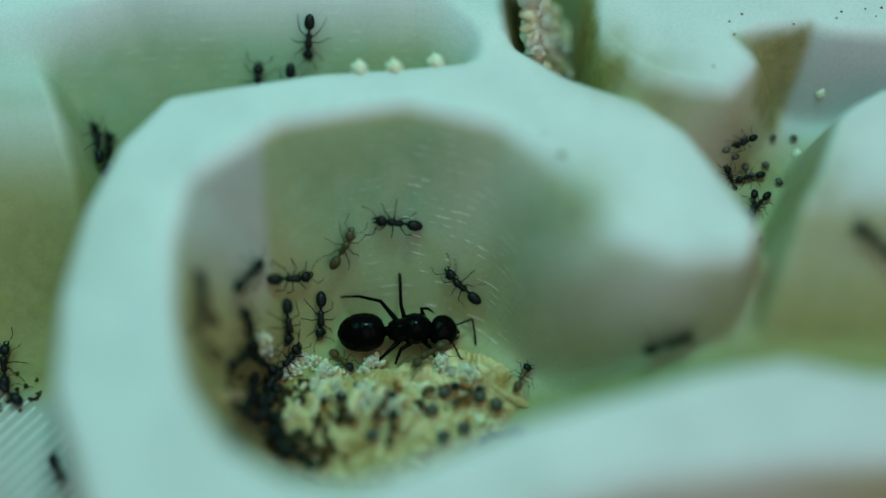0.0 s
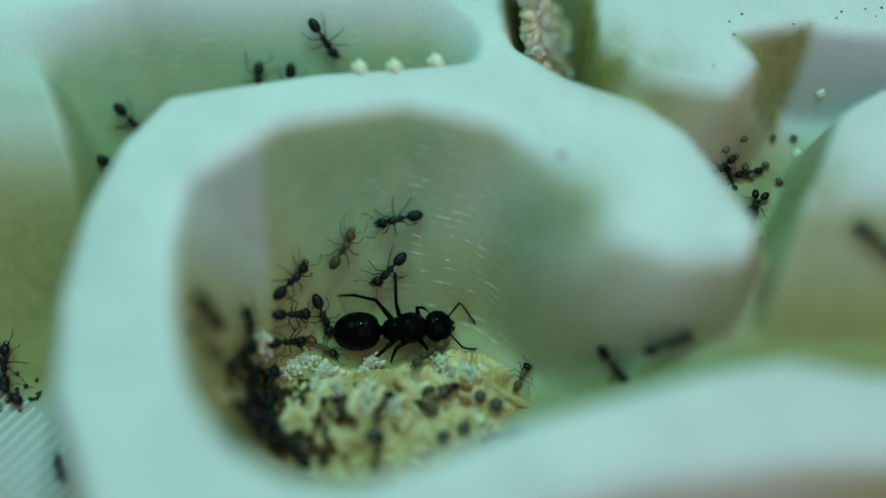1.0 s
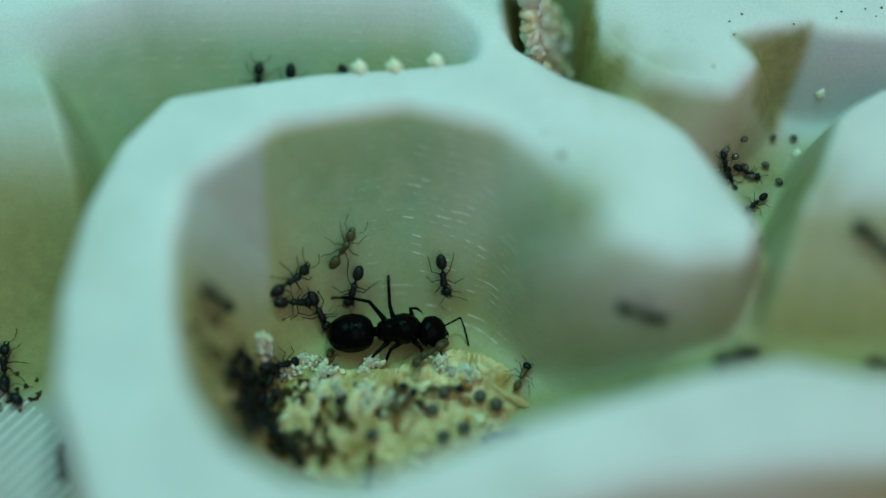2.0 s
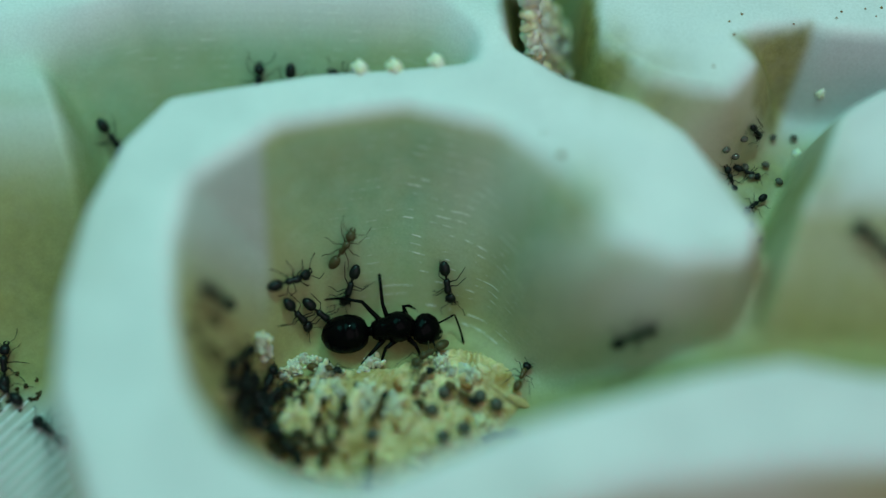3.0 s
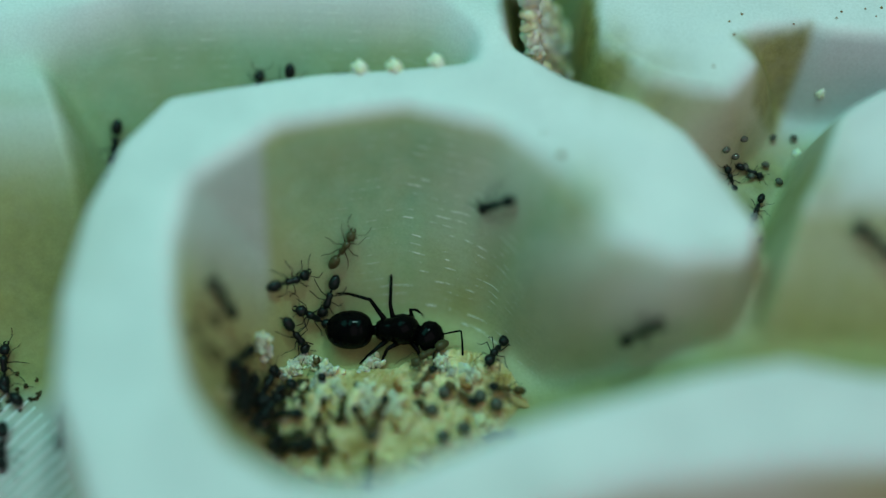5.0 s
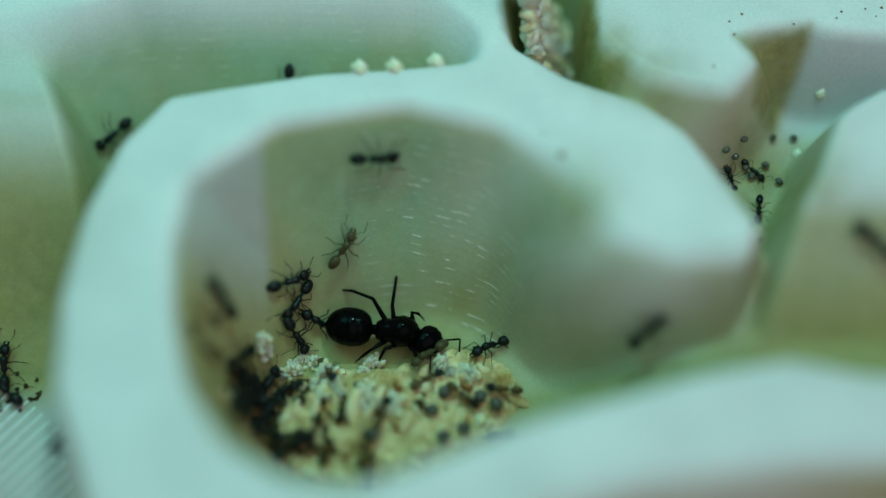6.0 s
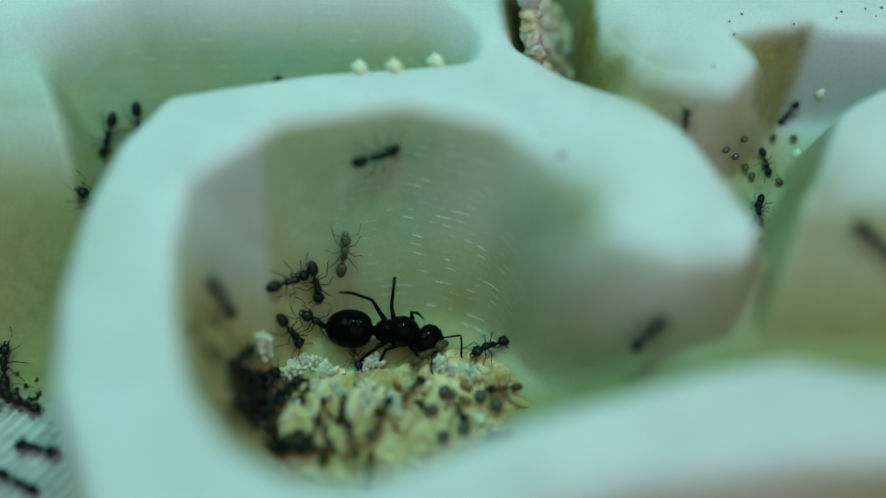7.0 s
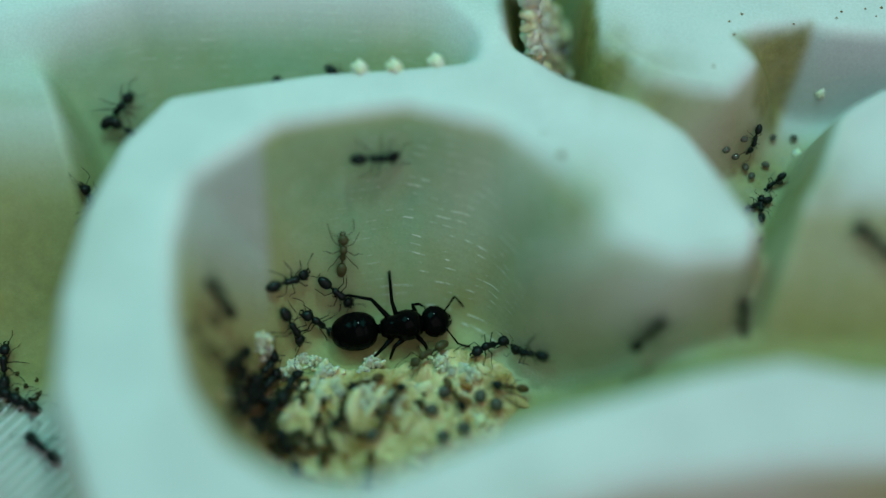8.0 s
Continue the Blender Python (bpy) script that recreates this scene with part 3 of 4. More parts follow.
def scatter(rnd, cx, cy, rx, ry, count, even=0.5):
    for _ in range(count):
        a, r = rnd.uniform(0, 2 * math.pi), rnd.random() ** even
        x, y = cx + rx * r * math.cos(a), cy + ry * r * math.sin(a)
        if ground_at(x, y, True) < ground_at(cx, cy, True) + 1.8:  # not up the walls
            yield x, y


def mound_mesh(x0, x1, y0, y1, step):
    """The packed inside of the heap: soft lobes pressed together, just below its loose top."""
    faces = []
    gx, gy = np.meshgrid(np.arange(x0, x1, step), np.arange(y0, y1, step))
    n = gx.shape[1] - 1
    gz = height(gx, gy) + heap(gx, gy) - 0.30 - 0.8 * (1 - ease(heap(gx, gy) / 0.7))
    verts = []
    for x, y, z in zip(gx.flat, gy.flat, gz.flat):
        a = 2.5 * noise.noise(Vector((x * 0.2, y * 0.2, 7.7)))
        u, w = x * math.cos(a) - y * math.sin(a), x * math.sin(a) + y * math.cos(a)
        near = noise.voronoi(Vector((u * 0.42, w * 0.72, 0.5)))[0]
        z += 0.42 * ease(float(heap(x, y)) / 0.9) * ease(min(1.0, (near[1] - near[0]) * 1.6)) + 0.35 * noise.noise(Vector((x * 0.6, y * 0.6, 3.0))) + 0.07 * noise.noise(Vector((x * 3, y * 3, 1.0)))
        verts.append((x * MM, y * MM, z * MM))
    for j in range(gx.shape[0] - 1):
        for i in range(n):
            k = j * (n + 1) + i
            faces.append((k, k + 1, k + n + 2, k + n + 1))
    me = bpy.data.meshes.new("mound")
    me.from_pydata(verts, [], faces)
    me.materials.append(MASS)
    return me


def clump_mesh(seed, size, count):
    """Tiny eggs and larvae stuck together on end, ragged on top."""
    rnd = random.Random(seed)
    bm = bmesh.new()
    for _ in range(count):
        a, r = rnd.uniform(0, 2 * math.pi), size * rnd.random() ** 0.6
        foot = Vector((r * math.cos(a), 0.8 * r * math.sin(a), -0.3))
        tip = foot + Vector((rnd.uniform(-0.3, 0.3), rnd.uniform(-0.2, 0.45), 0.3 + rnd.uniform(0.3, 0.9) * (1.2 - r / size)))
        w = rnd.uniform(0.13, 0.26)
        tube(bm, [foot, foot.lerp(tip, 0.35), foot.lerp(tip, 0.8), tip], [w * 0.8, w, w * 0.85, w * 0.35], 6)
    bmesh.ops.scale(bm, vec=(MM, MM, MM), verts=bm.verts)
    me = bpy.data.meshes.new("egg_clump")
    bm.to_mesh(me)
    bm.free()
    me.shade_smooth()
    me.materials.append(CLUMP)
    return me


def build_brood():
    rnd = random.Random(4)
    joined("brood_heap", [(mound_mesh(-17.0, 7.0, -20.0, -7.5, 0.15), Matrix())], "packed heap of creamy and yellowish ant brood on the chamber floor", "brood")
    items = []
    for cx, cy, rx, ry, tall in HEAPS[3:]:
        for x, y in scatter(rnd, cx, cy, rx, ry, int(rx * ry * 34)):
            items.append((rnd.choice(LARVAE + CRUMBS * 3), lying(rnd, x, y, rnd.uniform(-0.5, 0.1)) @ Matrix.Scale(rnd.uniform(0.6, 1.2), 4)))
    joined("brood_heap", items, "pale ragged brood heaped in the far chamber", "brood")
    # single larvae and cocoons that lie in the heap
    for cx, cy, rx, ry, tall in HEAPS[:3]:
        for x, y in scatter(rnd, cx, cy, 0.9 * rx, 0.9 * ry, int(rx * ry * 0.28)):
            pale = rnd.random() < 0.62
            grain = new("larva" if pale else "cocoon", rnd.choice(LARVAE if pale else COCOONS))
            grain.matrix_basis = lying(rnd, x, y, rnd.uniform(-0.4, -0.1))
            grain.scale = (rnd.uniform(0.7, 1.25), rnd.uniform(0.6, 1.2), rnd.uniform(0.5, 0.9))
            if pale:
                tagged(grain, "creamy white ant larva lying on the brood heap", "larva", "larvae on the brood heap")
            else:
                tagged(grain, "yellowish ant cocoon lying on the brood heap", "cocoon", "cocoons on the brood heap")
    # a long larva on end and a few wet, shining ones beside it
    for (x, y), turn, size in zip(((-6.4, -14.0), (-4.6, -13.2), (-3.8, -13.9), (-3.2, -13.5), (-5.2, -14.3), (-9.1, -14.3)), (80, 70, 100, 30, 60, 85), (1.1, 0.7, 0.65, 0.6, 0.6, 0.7)):
        larva = new("larva", LARVAE[1])
        larva.matrix_basis = pose(x * MM, y * MM, (ground_at(x, y) + 0.05) * MM, 0, -25, turn) @ Matrix.Diagonal((1.5 * size, size, size, 1))
        tagged(larva, "long wet white ant larva shining on the brood heap", "larva", "larvae on the brood heap")
    for (x, y), size in zip(((-3.3, -12.2), (-3.4, -15.3), (1.6, -13.1), (1.7, -12.1), (-6.9, -17.3), (-9.6, -13.2)), (0.7, 0.65, 0.8, 0.8, 0.6, 0.6)):
        pupa = new("pupa", AMBER_PUPA)
        pupa.matrix_basis = pose(x * MM, y * MM, (ground_at(x, y) + 0.15) * MM, 0, 0, 200 * size) @ Matrix.Scale(size, 4)
        tagged(pupa, "small amber brown pupa in the brood heap", "pupa", "amber pupae")
    clumps = [clump_mesh(31, 0.95, 34), clump_mesh(37, 0.75, 26), clump_mesh(43, 0.6, 20)]
    for i, (x, y) in enumerate(((-5.4, -10.1), (-9.6, -9.7), (-8.5, -10.4), (-8.8, -11.1), (-5.7, -12.6), (-5.2, -13.5), (-3.8, -13.6), (-0.2, -10.1), (0.5, -10.8), (1.8, -11.1), (-11.8, -10.7), (-13.0, -9.7), (-10.6, -9.6), (-11.2, -10.2), (-7.6, -12.4), (-13.5, -9.4), (-8.9, -13.0))):
        clump = new("egg_clump", clumps[i % 3])
        clump.matrix_basis = lying(rnd, x, y, 0.0, 14)
        clump.scale = (rnd.uniform(0.8, 1.3), rnd.uniform(0.7, 1.1), rnd.uniform(0.8, 1.2))
        tagged(clump, "ragged white clump of ant eggs and small larvae on the heap", "egg clump", "egg clumps on the brood heap")


def build_globes():
    """Round, glossy grey pupae in the heap and in the slot."""
    bm = bmesh.new()
    ball(bm, (0, 0, 0), (0.52, 0.46, 0.45), 14, 9)
    big = part("pupa", bm, GREY_PUPA)
    spots = ((-0.8, -14.1), (-5.0, -16.0), (2.7, -12.9), (3.9, -13.4), (1.5, -15.3), (0.0, -16.0), (0.1, -12.6))
    for i, (x, y) in enumerate(spots):
        m = pose(x * MM, y * MM, (ground_at(x, y) + 0.30) * MM, 0, 0, 40 * i)
        ob = big if i == 0 else copy_thing(big, m)
        ob.matrix_basis = m
        tagged(ob, "round glossy grey pupa in the brood heap", "pupa", "grey pupae")
    for i, (x, y) in enumerate([(22.4, 4.7), (25.4, 6.3), (27.0, 6.3), (21.0, 3.8), (22.9, 3.6), (24.5, 3.9), (23.3, 2.9), (25.3, 2.4), (21.9, 3.8)]):
        ob = copy_thing(big, pose(x * MM, y * MM, (ground_at(x, y) + 0.35) * MM, 0, 0, 70 * i))
        ob.scale = (0.62, 0.56, 0.5)
        tagged(ob, "round glossy grey pupa in the narrow slot", "pupa", "grey pupae")


def build_waste():
    rnd = random.Random(11)
    items = []
    for (cx, cy), rx, ry, count in (((-11.2, -15.3), 3.4, 3.2, 70), ((-10.3, -13.8), 3.6, 2.0, 45), ((-13.5, -12.9), 3.0, 3.2, 40), ((-12.4, -17.0), 2.5, 2.0, 70), ((-15.8, -13.0), 2.0, 4.0, 60), ((-9.7, -17.1), 2.5, 1.2, 30), ((-5.8, -13.8), 7.5, 3.2, 22)):
        for x, y in scatter(rnd, cx, cy, rx, ry, int(1.25 * count), 0.6):
            if noise.noise(Vector((x * 0.62, y * 0.8, 2.3))) < (0.02 if x > -14.2 else -0.12):  # heaped in clots, with brood between
                continue
            items.append((rnd.choice(SCRAPS * 3 + SPECKS), lying(rnd, x, y, rnd.uniform(0.0, 0.3), 90) @ Matrix.Scale(rnd.uniform(0.4, 1.2), 4)))
    joined("waste_scraps", items, "dark brown waste scraps strewn over the brood heap", "waste")
    items = []
    for (cx, cy), rx, ry, count in (((22.1, -2.6), 1.2, 2.2, 26), ((-32.2, -11.9), 2.4, 1.8, 26)):
        for x, y in scatter(rnd, cx, cy, rx, ry, count, 0.6):
            items.append((rnd.choice(SCRAPS), lying(rnd, x, y, 0.03, 90) @ Matrix.Scale(rnd.uniform(0.3, 0.8), 4)))
    joined("waste_scraps", items, "brown waste scraps in the corners of the nest", "waste")


def build_crumbs():
    rnd = random.Random(21)
    for x, y in ((10.2, 12.1), (28.9, 9.1), (27.1, 5.0), (-25.8, 1.4)):
        crumb = new("crumb", rnd.choice(CRUMBS))
        crumb.matrix_basis = lying(rnd, x, y, 0.05, 40)
        crumb.scale = (0.7, 0.6, 0.45)
        tagged(crumb, "pale ragged crumb stuck to the nest plastic", "crumb", "pale crumbs")
    for (x, y), size in (((-6.0, 7.4), 0.9), ((-3.5, 7.5), 1.1), ((-0.5, 8.1), 1.2)):
        crumb = new("crumb", CRUMBS[0])
        crumb.matrix_basis = pose(x * MM, (y + 0.5) * MM, (ground_at(x, y)) * MM, 10, 20, 40 * size)
        tagged(crumb, "pale crumb on the back edge of the rim", "crumb", "pale crumbs")
    x, y = (8.2, 0.5)
    spot = new("speck", SPECKS[0])
    spot.matrix_basis = lying(rnd, x, y, 0.0, 20)
    tagged(spot, "single brown speck stuck below the rim", "waste")
    for x, y in ((21.2, 12.1), (22.2, 12.8), (21.4, 10.9), (26.0, 12.1), (29.7, 13.1), (31.5, 13.4), (32.7, 13.5), (29.2, 12.5), (32.2, 12.7), (17.2, -6.3), (18.2, -6.7), (19.2, -6.4), (19.7, -7.5), (19.5, 8.0), (7.0, 2.3)):
        grit = new("speck", SPECKS[0])
        grit.matrix_basis = lying(rnd, x, y, 0.0, 60) @ Matrix.Scale(rnd.uniform(0.28, 0.5), 4)
        tagged(grit, "tiny brown speck on the nest's top", "waste", "brown specks")


def build_ribs():
    """Raised print lines on the floor beside the chamber, one by one."""
    nest = bpy.data.objects["floor"]
    bm = bmesh.new()
    tube(bm, [(-3.2, 0, 0), (-1.5, 0.02, 0.02), (0, 0, 0.02), (1.5, -0.02, 0.02), (3.2, 0, 0)], [0.16, 0.2, 0.2, 0.2, 0.16], 6)
    rib = part("rib", bm, PLASTIC, nest)
    cx, cy = (-30.2, -17.2)
    for k in range(-9, 10):
        ob = rib if k == -9 else rib.copy()
        if k > -9:
            scene.collection.objects.link(ob)
        x, y = cx + 0.62 * k, cy - 0.52 * k
        ob.matrix_basis = pose(x * MM, y * MM, (ground_at(x, y) - 0.07) * MM, 0, 0, 50)


build_ribs()
build_brood()
build_globes()
build_waste()
build_crumbs()


# ---------------------------------------------------------------- ants and their ways
def swing_legs(ant, rows, rnd):
    """Walking legs: a tripod gait that follows the way covered; standing legs rest at a chance turn."""
    legs = [o for o in ant.children if "hip" in o]
    rest = {leg: leg.matrix_basis.copy() for leg in legs}
    lean = {leg: rnd.uniform(-12, 12) for leg in legs}
    far = sum(math.hypot(b[1] - a[1], b[2] - a[2]) for a, b in zip(rows, rows[1:]))
    if far < 3.0:
        for leg in legs:
            leg.matrix_basis = rest[leg] @ pose(0, 0, 0, 0, 0, lean[leg])
        return
    times, gone, total = [0.0], [0.0], 0.0
    for a, b in zip(rows, rows[1:]):
        d = math.hypot(b[1] - a[1], b[2] - a[2])
        n = 1 if d < 0.8 else max(1, round((b[0] - a[0]) / 0.067))
        for k in range(1, n + 1):
            times.append(a[0] + (b[0] - a[0]) * k / n)
            gone.append(total + d * k / n)
        total += d
    for i, leg in enumerate(legs):
        phase = math.pi * ((i // 2 + i) % 2)
        side = 1 if i % 2 == 0 else -1
        walk(leg, [(t, rest[leg] @ pose(0, 0, 0, 0, 0, lean[leg] + side * 20 * math.sin(2 * math.pi * g / 3.4 + phase))) for t, g in zip(times, gone)])


def feel(ant, rnd, swing=16):
    """Antennae that feel about."""
    for head in ant.children:
        for o in head.children:
            if o.name.startswith("antenna"):
                rest = o.matrix_basis.copy()
                turn = rnd.uniform(-15, 15)
                walk(o, [(0.5 * k, rest @ pose(0, 0, 0, 0, rnd.uniform(-8, 8), turn + rnd.uniform(-swing, swing))) for k in range(17)])


def finer(rows):
    """More rows where the way is long, so that the feet follow the relief."""
    out = [rows[0]]
    for a, b in zip(rows, rows[1:]):
        n = max(1, min(int(math.hypot(b[1] - a[1], b[2] - a[2]) / 1.2), int((b[0] - a[0]) / 0.067)))
        for k in range(1, n + 1):
            u = k / n
            out.append(tuple(p + (q - p) * u for p, q in zip(a, b)))
    return out


def go(model, label, rows):
    """One more ant on its way: rows of seconds, place in millimetres and heading."""
    rnd = random.Random(label + str(rows[0]))
    rows = finer(rows)
    ant = copy_thing(model, surface_pose(*rows[0][1:]))
    tagged(ant, label, "ant", "worker ants")
    for head in ant.children:
        if head.name.startswith("head"):
            head.matrix_basis = head.matrix_basis @ pose(0, 0, 0, 0, rnd.uniform(-6, 8), rnd.uniform(-14, 14))
    swing_legs(ant, rows, rnd)
    feel(ant, rnd)
    walk(ant, [(r[0], surface_pose(*r[1:])) for r in rows])


def queen_goes():
    rows = [(0, -2.39, -7.2, 4), (0.5, -2.5, -7.22, 3), (1.0, -2.75, -7.11, 4), (1.5, -2.92, -7.25, 5), (1.7, -2.99, -7.25, 5), (2.8, -3.75, -7.06, 6), (3.0, -3.65, -7.02, 8), (3.5, -3.32, -7.11, 5), (4.0, -3.32, -7.1, 6), (4.5, -3.32, -7.2, 4), (4.7, -3.3, -7.22, 3), (5.8, -3.34, -7.47, -5), (6.0, -3.34, -7.47, -5), (6.5, -3.31, -7.39, -3), (7.0, -3.32, -7.5, -3), (7.5, -3.21, -7.05, 5), (8.0, -2.97, -6.81, 7)]
    walk(queen, [(r[0], surface_pose(*r[1:], lift=0.1, reach=3.0, bare=True)) for r in rows])
    for head in queen.children:
        if head.name.startswith("head"):
            rest = head.matrix_basis.copy()
            turns = ((0, -14), (0.2, 6), (0.5, 5), (1.0, 3), (1.2, 2), (1.4, -15), (1.7, -20), (2.8, -14), (3.0, -24), (3.5, -24), (3.8, 0), (4.0, -22), (4.5, -28),
                     (4.7, -30), (5.8, -30), (6.0, -30), (6.5, -45), (7.0, -27), (7.2, -25), (7.5, 1), (7.7, 22), (8.0, 4))
            walk(head, [(t, rest @ pose(0, 0, 0, 0, 0, a)) for t, a in turns])
    feel(queen, random.Random(2), 10)


def motions():
    queen_goes()
    go(worker, "dark worker ant on the soiled chamber slope", [
        (0, -3.58, -0.57, 176), (0.5, -3.48, -0.4, 189), (1.3, -3.58, -0.49, 190), (1.4, -2.6, -1.09, 226), (1.5, -1.7, -1.57, 254),
        (1.7, -0.42, -3.03, 279), (2.8, 0.56, -4.26, 281), (3, 0.48, -4.16, 282), (3.3, 1.12, -4.69, 280), (3.5, 3.21, -6.77, 293),
        (3.7, 3.76, -8.34, 272), (3.8, 3.8, -9, 264), (4, 3.8, -10.1, 262), (4.5, 3.8, -9.8, 247), (4.7, 3.8, -9.6, 243),
        (5.8, 3.4, -9, 211), (6, 3.3, -8.9, 206), (8, 3.3, -8.9, 206)])
    go(worker, "dark worker ant on the soiled chamber slope", [
        (0, 1.46, -4.22, 142), (0.1, 0.36, -3.6, 153), (0.2, -1.96, -2.69, 168), (0.3, -2.55, -2.7, 188), (0.4, -3.57, -3.26, 213),
        (0.5, -4.02, -3.21, 213), (1, -4.29, -3.25, 218), (1.1, -5.35, -3.66, 222), (1.2, -6.73, -4.34, 230), (1.5, -6.85, -4.34, 244),
        (3, -7.13, -4.26, 244), (3.5, -7.32, -4.3, 241), (4, -7.21, -4.65, 263), (4.5, -7.82, -4.61, 242), (4.7, -7.93, -4.79, 247),
        (5.8, -11.47, -5.77, 239), (6, -11.29, -5.94, 241), (6.5, -11.22, -5.9, 244), (6.8, -10.72, -4.73, 282), (7, -9.65, -4.41, 286),
        (7.5, -7.81, -4.5, 336), (8, -7.95, -4.58, 333)])
    go(young, "pale brown young worker ant on the chamber slope", [
        (0, -7.4, -2.14, 49), (6, -7.38, -2.15, 45), (6.5, -7.71, -2.46, 82), (7, -7.4, -2.44, 73), (8, -7.49, -2.42, 79)])
    go(worker, "dark worker ant running round the chamber slope", [
        (0, -14.1, -5.53, 60), (0.1, -12.47, -2.68, 49), (0.2, -8.07, 0.27, 14), (0.3, -4.44, 1.45, 21), (0.4, 2.91, 1.01, -35),
        (0.5, 5.1, -1.5, -42), (0.6, 8.6, -7.5, -71), (0.7, 10.4, -9.7, -56), (0.8, 12, -11.3, -62), (0.9, 12.1, -12.1, -70),
        (1, 12.6, -11.3, -49), (1.1, 13.2, -11.8, -43), (1.5, 16.2, -12.8, -4), (1.7, 16.5, -12.4, 31), (2.1, 21.5, -12.2, 15),
        (2.6, 34.1, -11.7, 0), (7.5, 34.1, -11.7, 0), (7.53, 33.4, -11.8, 50), (7.57, 32.8, -11.7, 100), (7.6, 32.1, -11.8, 150), (7.8, 23.4, -11.3, 175),
        (8, 20.4, -9.1, 102)])
    go(worker, "dark worker ant on the soiled chamber slope", [
        (0, -11.33, -4.42, 17), (0.2, -11.27, -4.41, 46), (1.7, -11.3, -4.43, 43), (2.8, -11.34, -4.5, 28), (8, -11.47, -4.58, 30)])
    go(worker, "dark worker ant on the soiled chamber slope", [
        (0, -11.83, -7.6, -86), (0.1, -11.8, -7.13, -32), (0.2, -11.78, -6.66, 23), (0.5, -11.09, -6.28, 24), (1, -11.32, -6.68, 22),
        (1.5, -11.28, -5.69, 28), (3, -10.98, -6.77, -36), (3.25, -11.3, -7.29, -74), (3.5, -11.63, -7.8, -113), (4.5, -11.12, -8.13, -46),
        (6, -11.12, -8.16, -49), (6.5, -11.42, -8.11, -67), (7, -11.53, -7.96, -40), (7.5, -11.17, -7.13, 0), (8, -11.42, -7.68, -51)])
    go(worker, "dark worker ant on the soiled chamber slope", [
        (0, -9.53, -6.4, -92), (0.5, -9.39, -6.49, -47), (1, -9.21, -6.34, -64), (1.5, -9.51, -6.12, -69), (3, -9.32, -6.13, -28),
        (3.5, -9.17, -7.06, -44), (4, -9.43, -6.31, -11), (4.17, -9.7, -6.32, -67), (4.33, -9.96, -6.32, -123), (4.5, -10.23, -6.33, -179),
        (6, -9.7, -6.65, -200), (8, -9.68, -6.74, -204)])
    go(worker, "dark worker ant on the soiled chamber slope", [
        (0, -16.54, -9, 97), (0.5, -16.51, -9.82, 102), (1, -16.22, -9.82, 132), (1.5, -15.97, -8.96, 161), (3, -15.9, -8.5, 171),
        (3.5, -15.9, -8.5, 171), (4, -15.73, -8.39, 145), (4.5, -15.66, -8.27, 124), (8, -15.73, -8.35, 124)])
    go(worker, "dark worker ant crossing the back slope of the chamber", [
        (0, -13.02, -19.2, 101), (3.5, -13.39, -18.92, 104), (3.8, -14.9, -15.9, 113), (3.9, -15.5, -14.9, 107), (4, -16.11, -13.26, 99),
        (4.1, -16.16, -9.29, 85), (4.2, -15.56, -4.67, 67), (4.3, -14.18, -1.72, 51), (4.4, -10.1, 0.95, 8), (4.5, -7.51, 2.17, 28),
        (4.6, 0.44, 1.95, -18), (4.7, 4.2, 0.3, -33), (4.78, 4.7, -0.8, -72), (4.85, 5.1, -1.9, -111), (4.92, 4.5, -1.3, -150),
        (5, 3.9, -0.9, -190), (5.4, -4.51, 1.37, -184), (5.5, -5.17, 1.82, -228), (5.6, -5.83, 2.28, -273), (5.7, -5.18, 2.37, -310),
        (5.8, -4.53, 2.46, -348), (6, -4.72, 2.31, -355), (6.5, -4.72, 2.3, -354), (7, -4.61, 2.45, -345), (7.5, -4.69, 2.33, -354),
        (8, -4.68, 2.33, -354)])
    go(worker, "dark worker ant on the rising slope by the passage", [
        (0, 15.8, -10.5, 8), (1, 15.8, -10.5, 9), (1.2, 16.2, -10.3, 20), (1.5, 15.8, -10.1, 12), (1.7, 14.3, -9.5, -19), (2.8, 13.4, -9.8, 1),
        (3, 13.5, -10.1, 4), (3.5, 13.7, -10.1, 5), (4.5, 13.6, -10, 6), (4.7, 13.7, -10, 7), (6, 14.2, -10, 22), (6.5, 14.3, -10.1, 27),
        (8, 14.3, -10.1, 25)])
    go(brown, "brown callow worker ant with a dark head among the brood", [
        (0, 5.8, -11, 66), (3, 5.8, -10.9, 67), (3.5, 5.7, -11, 69), (3.67, 5.7, -11.2, 121), (3.83, 5.7, -11.3, 172),
        (4, 5.8, -11.5, 224), (4.5, 4.8, -12.2, 178), (6, 4.18, -12.28, 179), (7, 4.18, -12.28, 192), (8, 4.6, -12.1, 178)])
    go(worker, "dark worker ant on the soiled chamber slope", [
        (0, 4, -16.4, 185), (7.5, 4, -16.4, 150), (7.7, 9.4, -11.4, 120), (7.85, 7.8, -10.1, 149), (8, 6.5, -9.2, 154)])
    go(young, "small brown worker ant tending the queen's head", [
        (0, -1.1, -9.8, -144), (8, -1.2, -9.8, -147)])
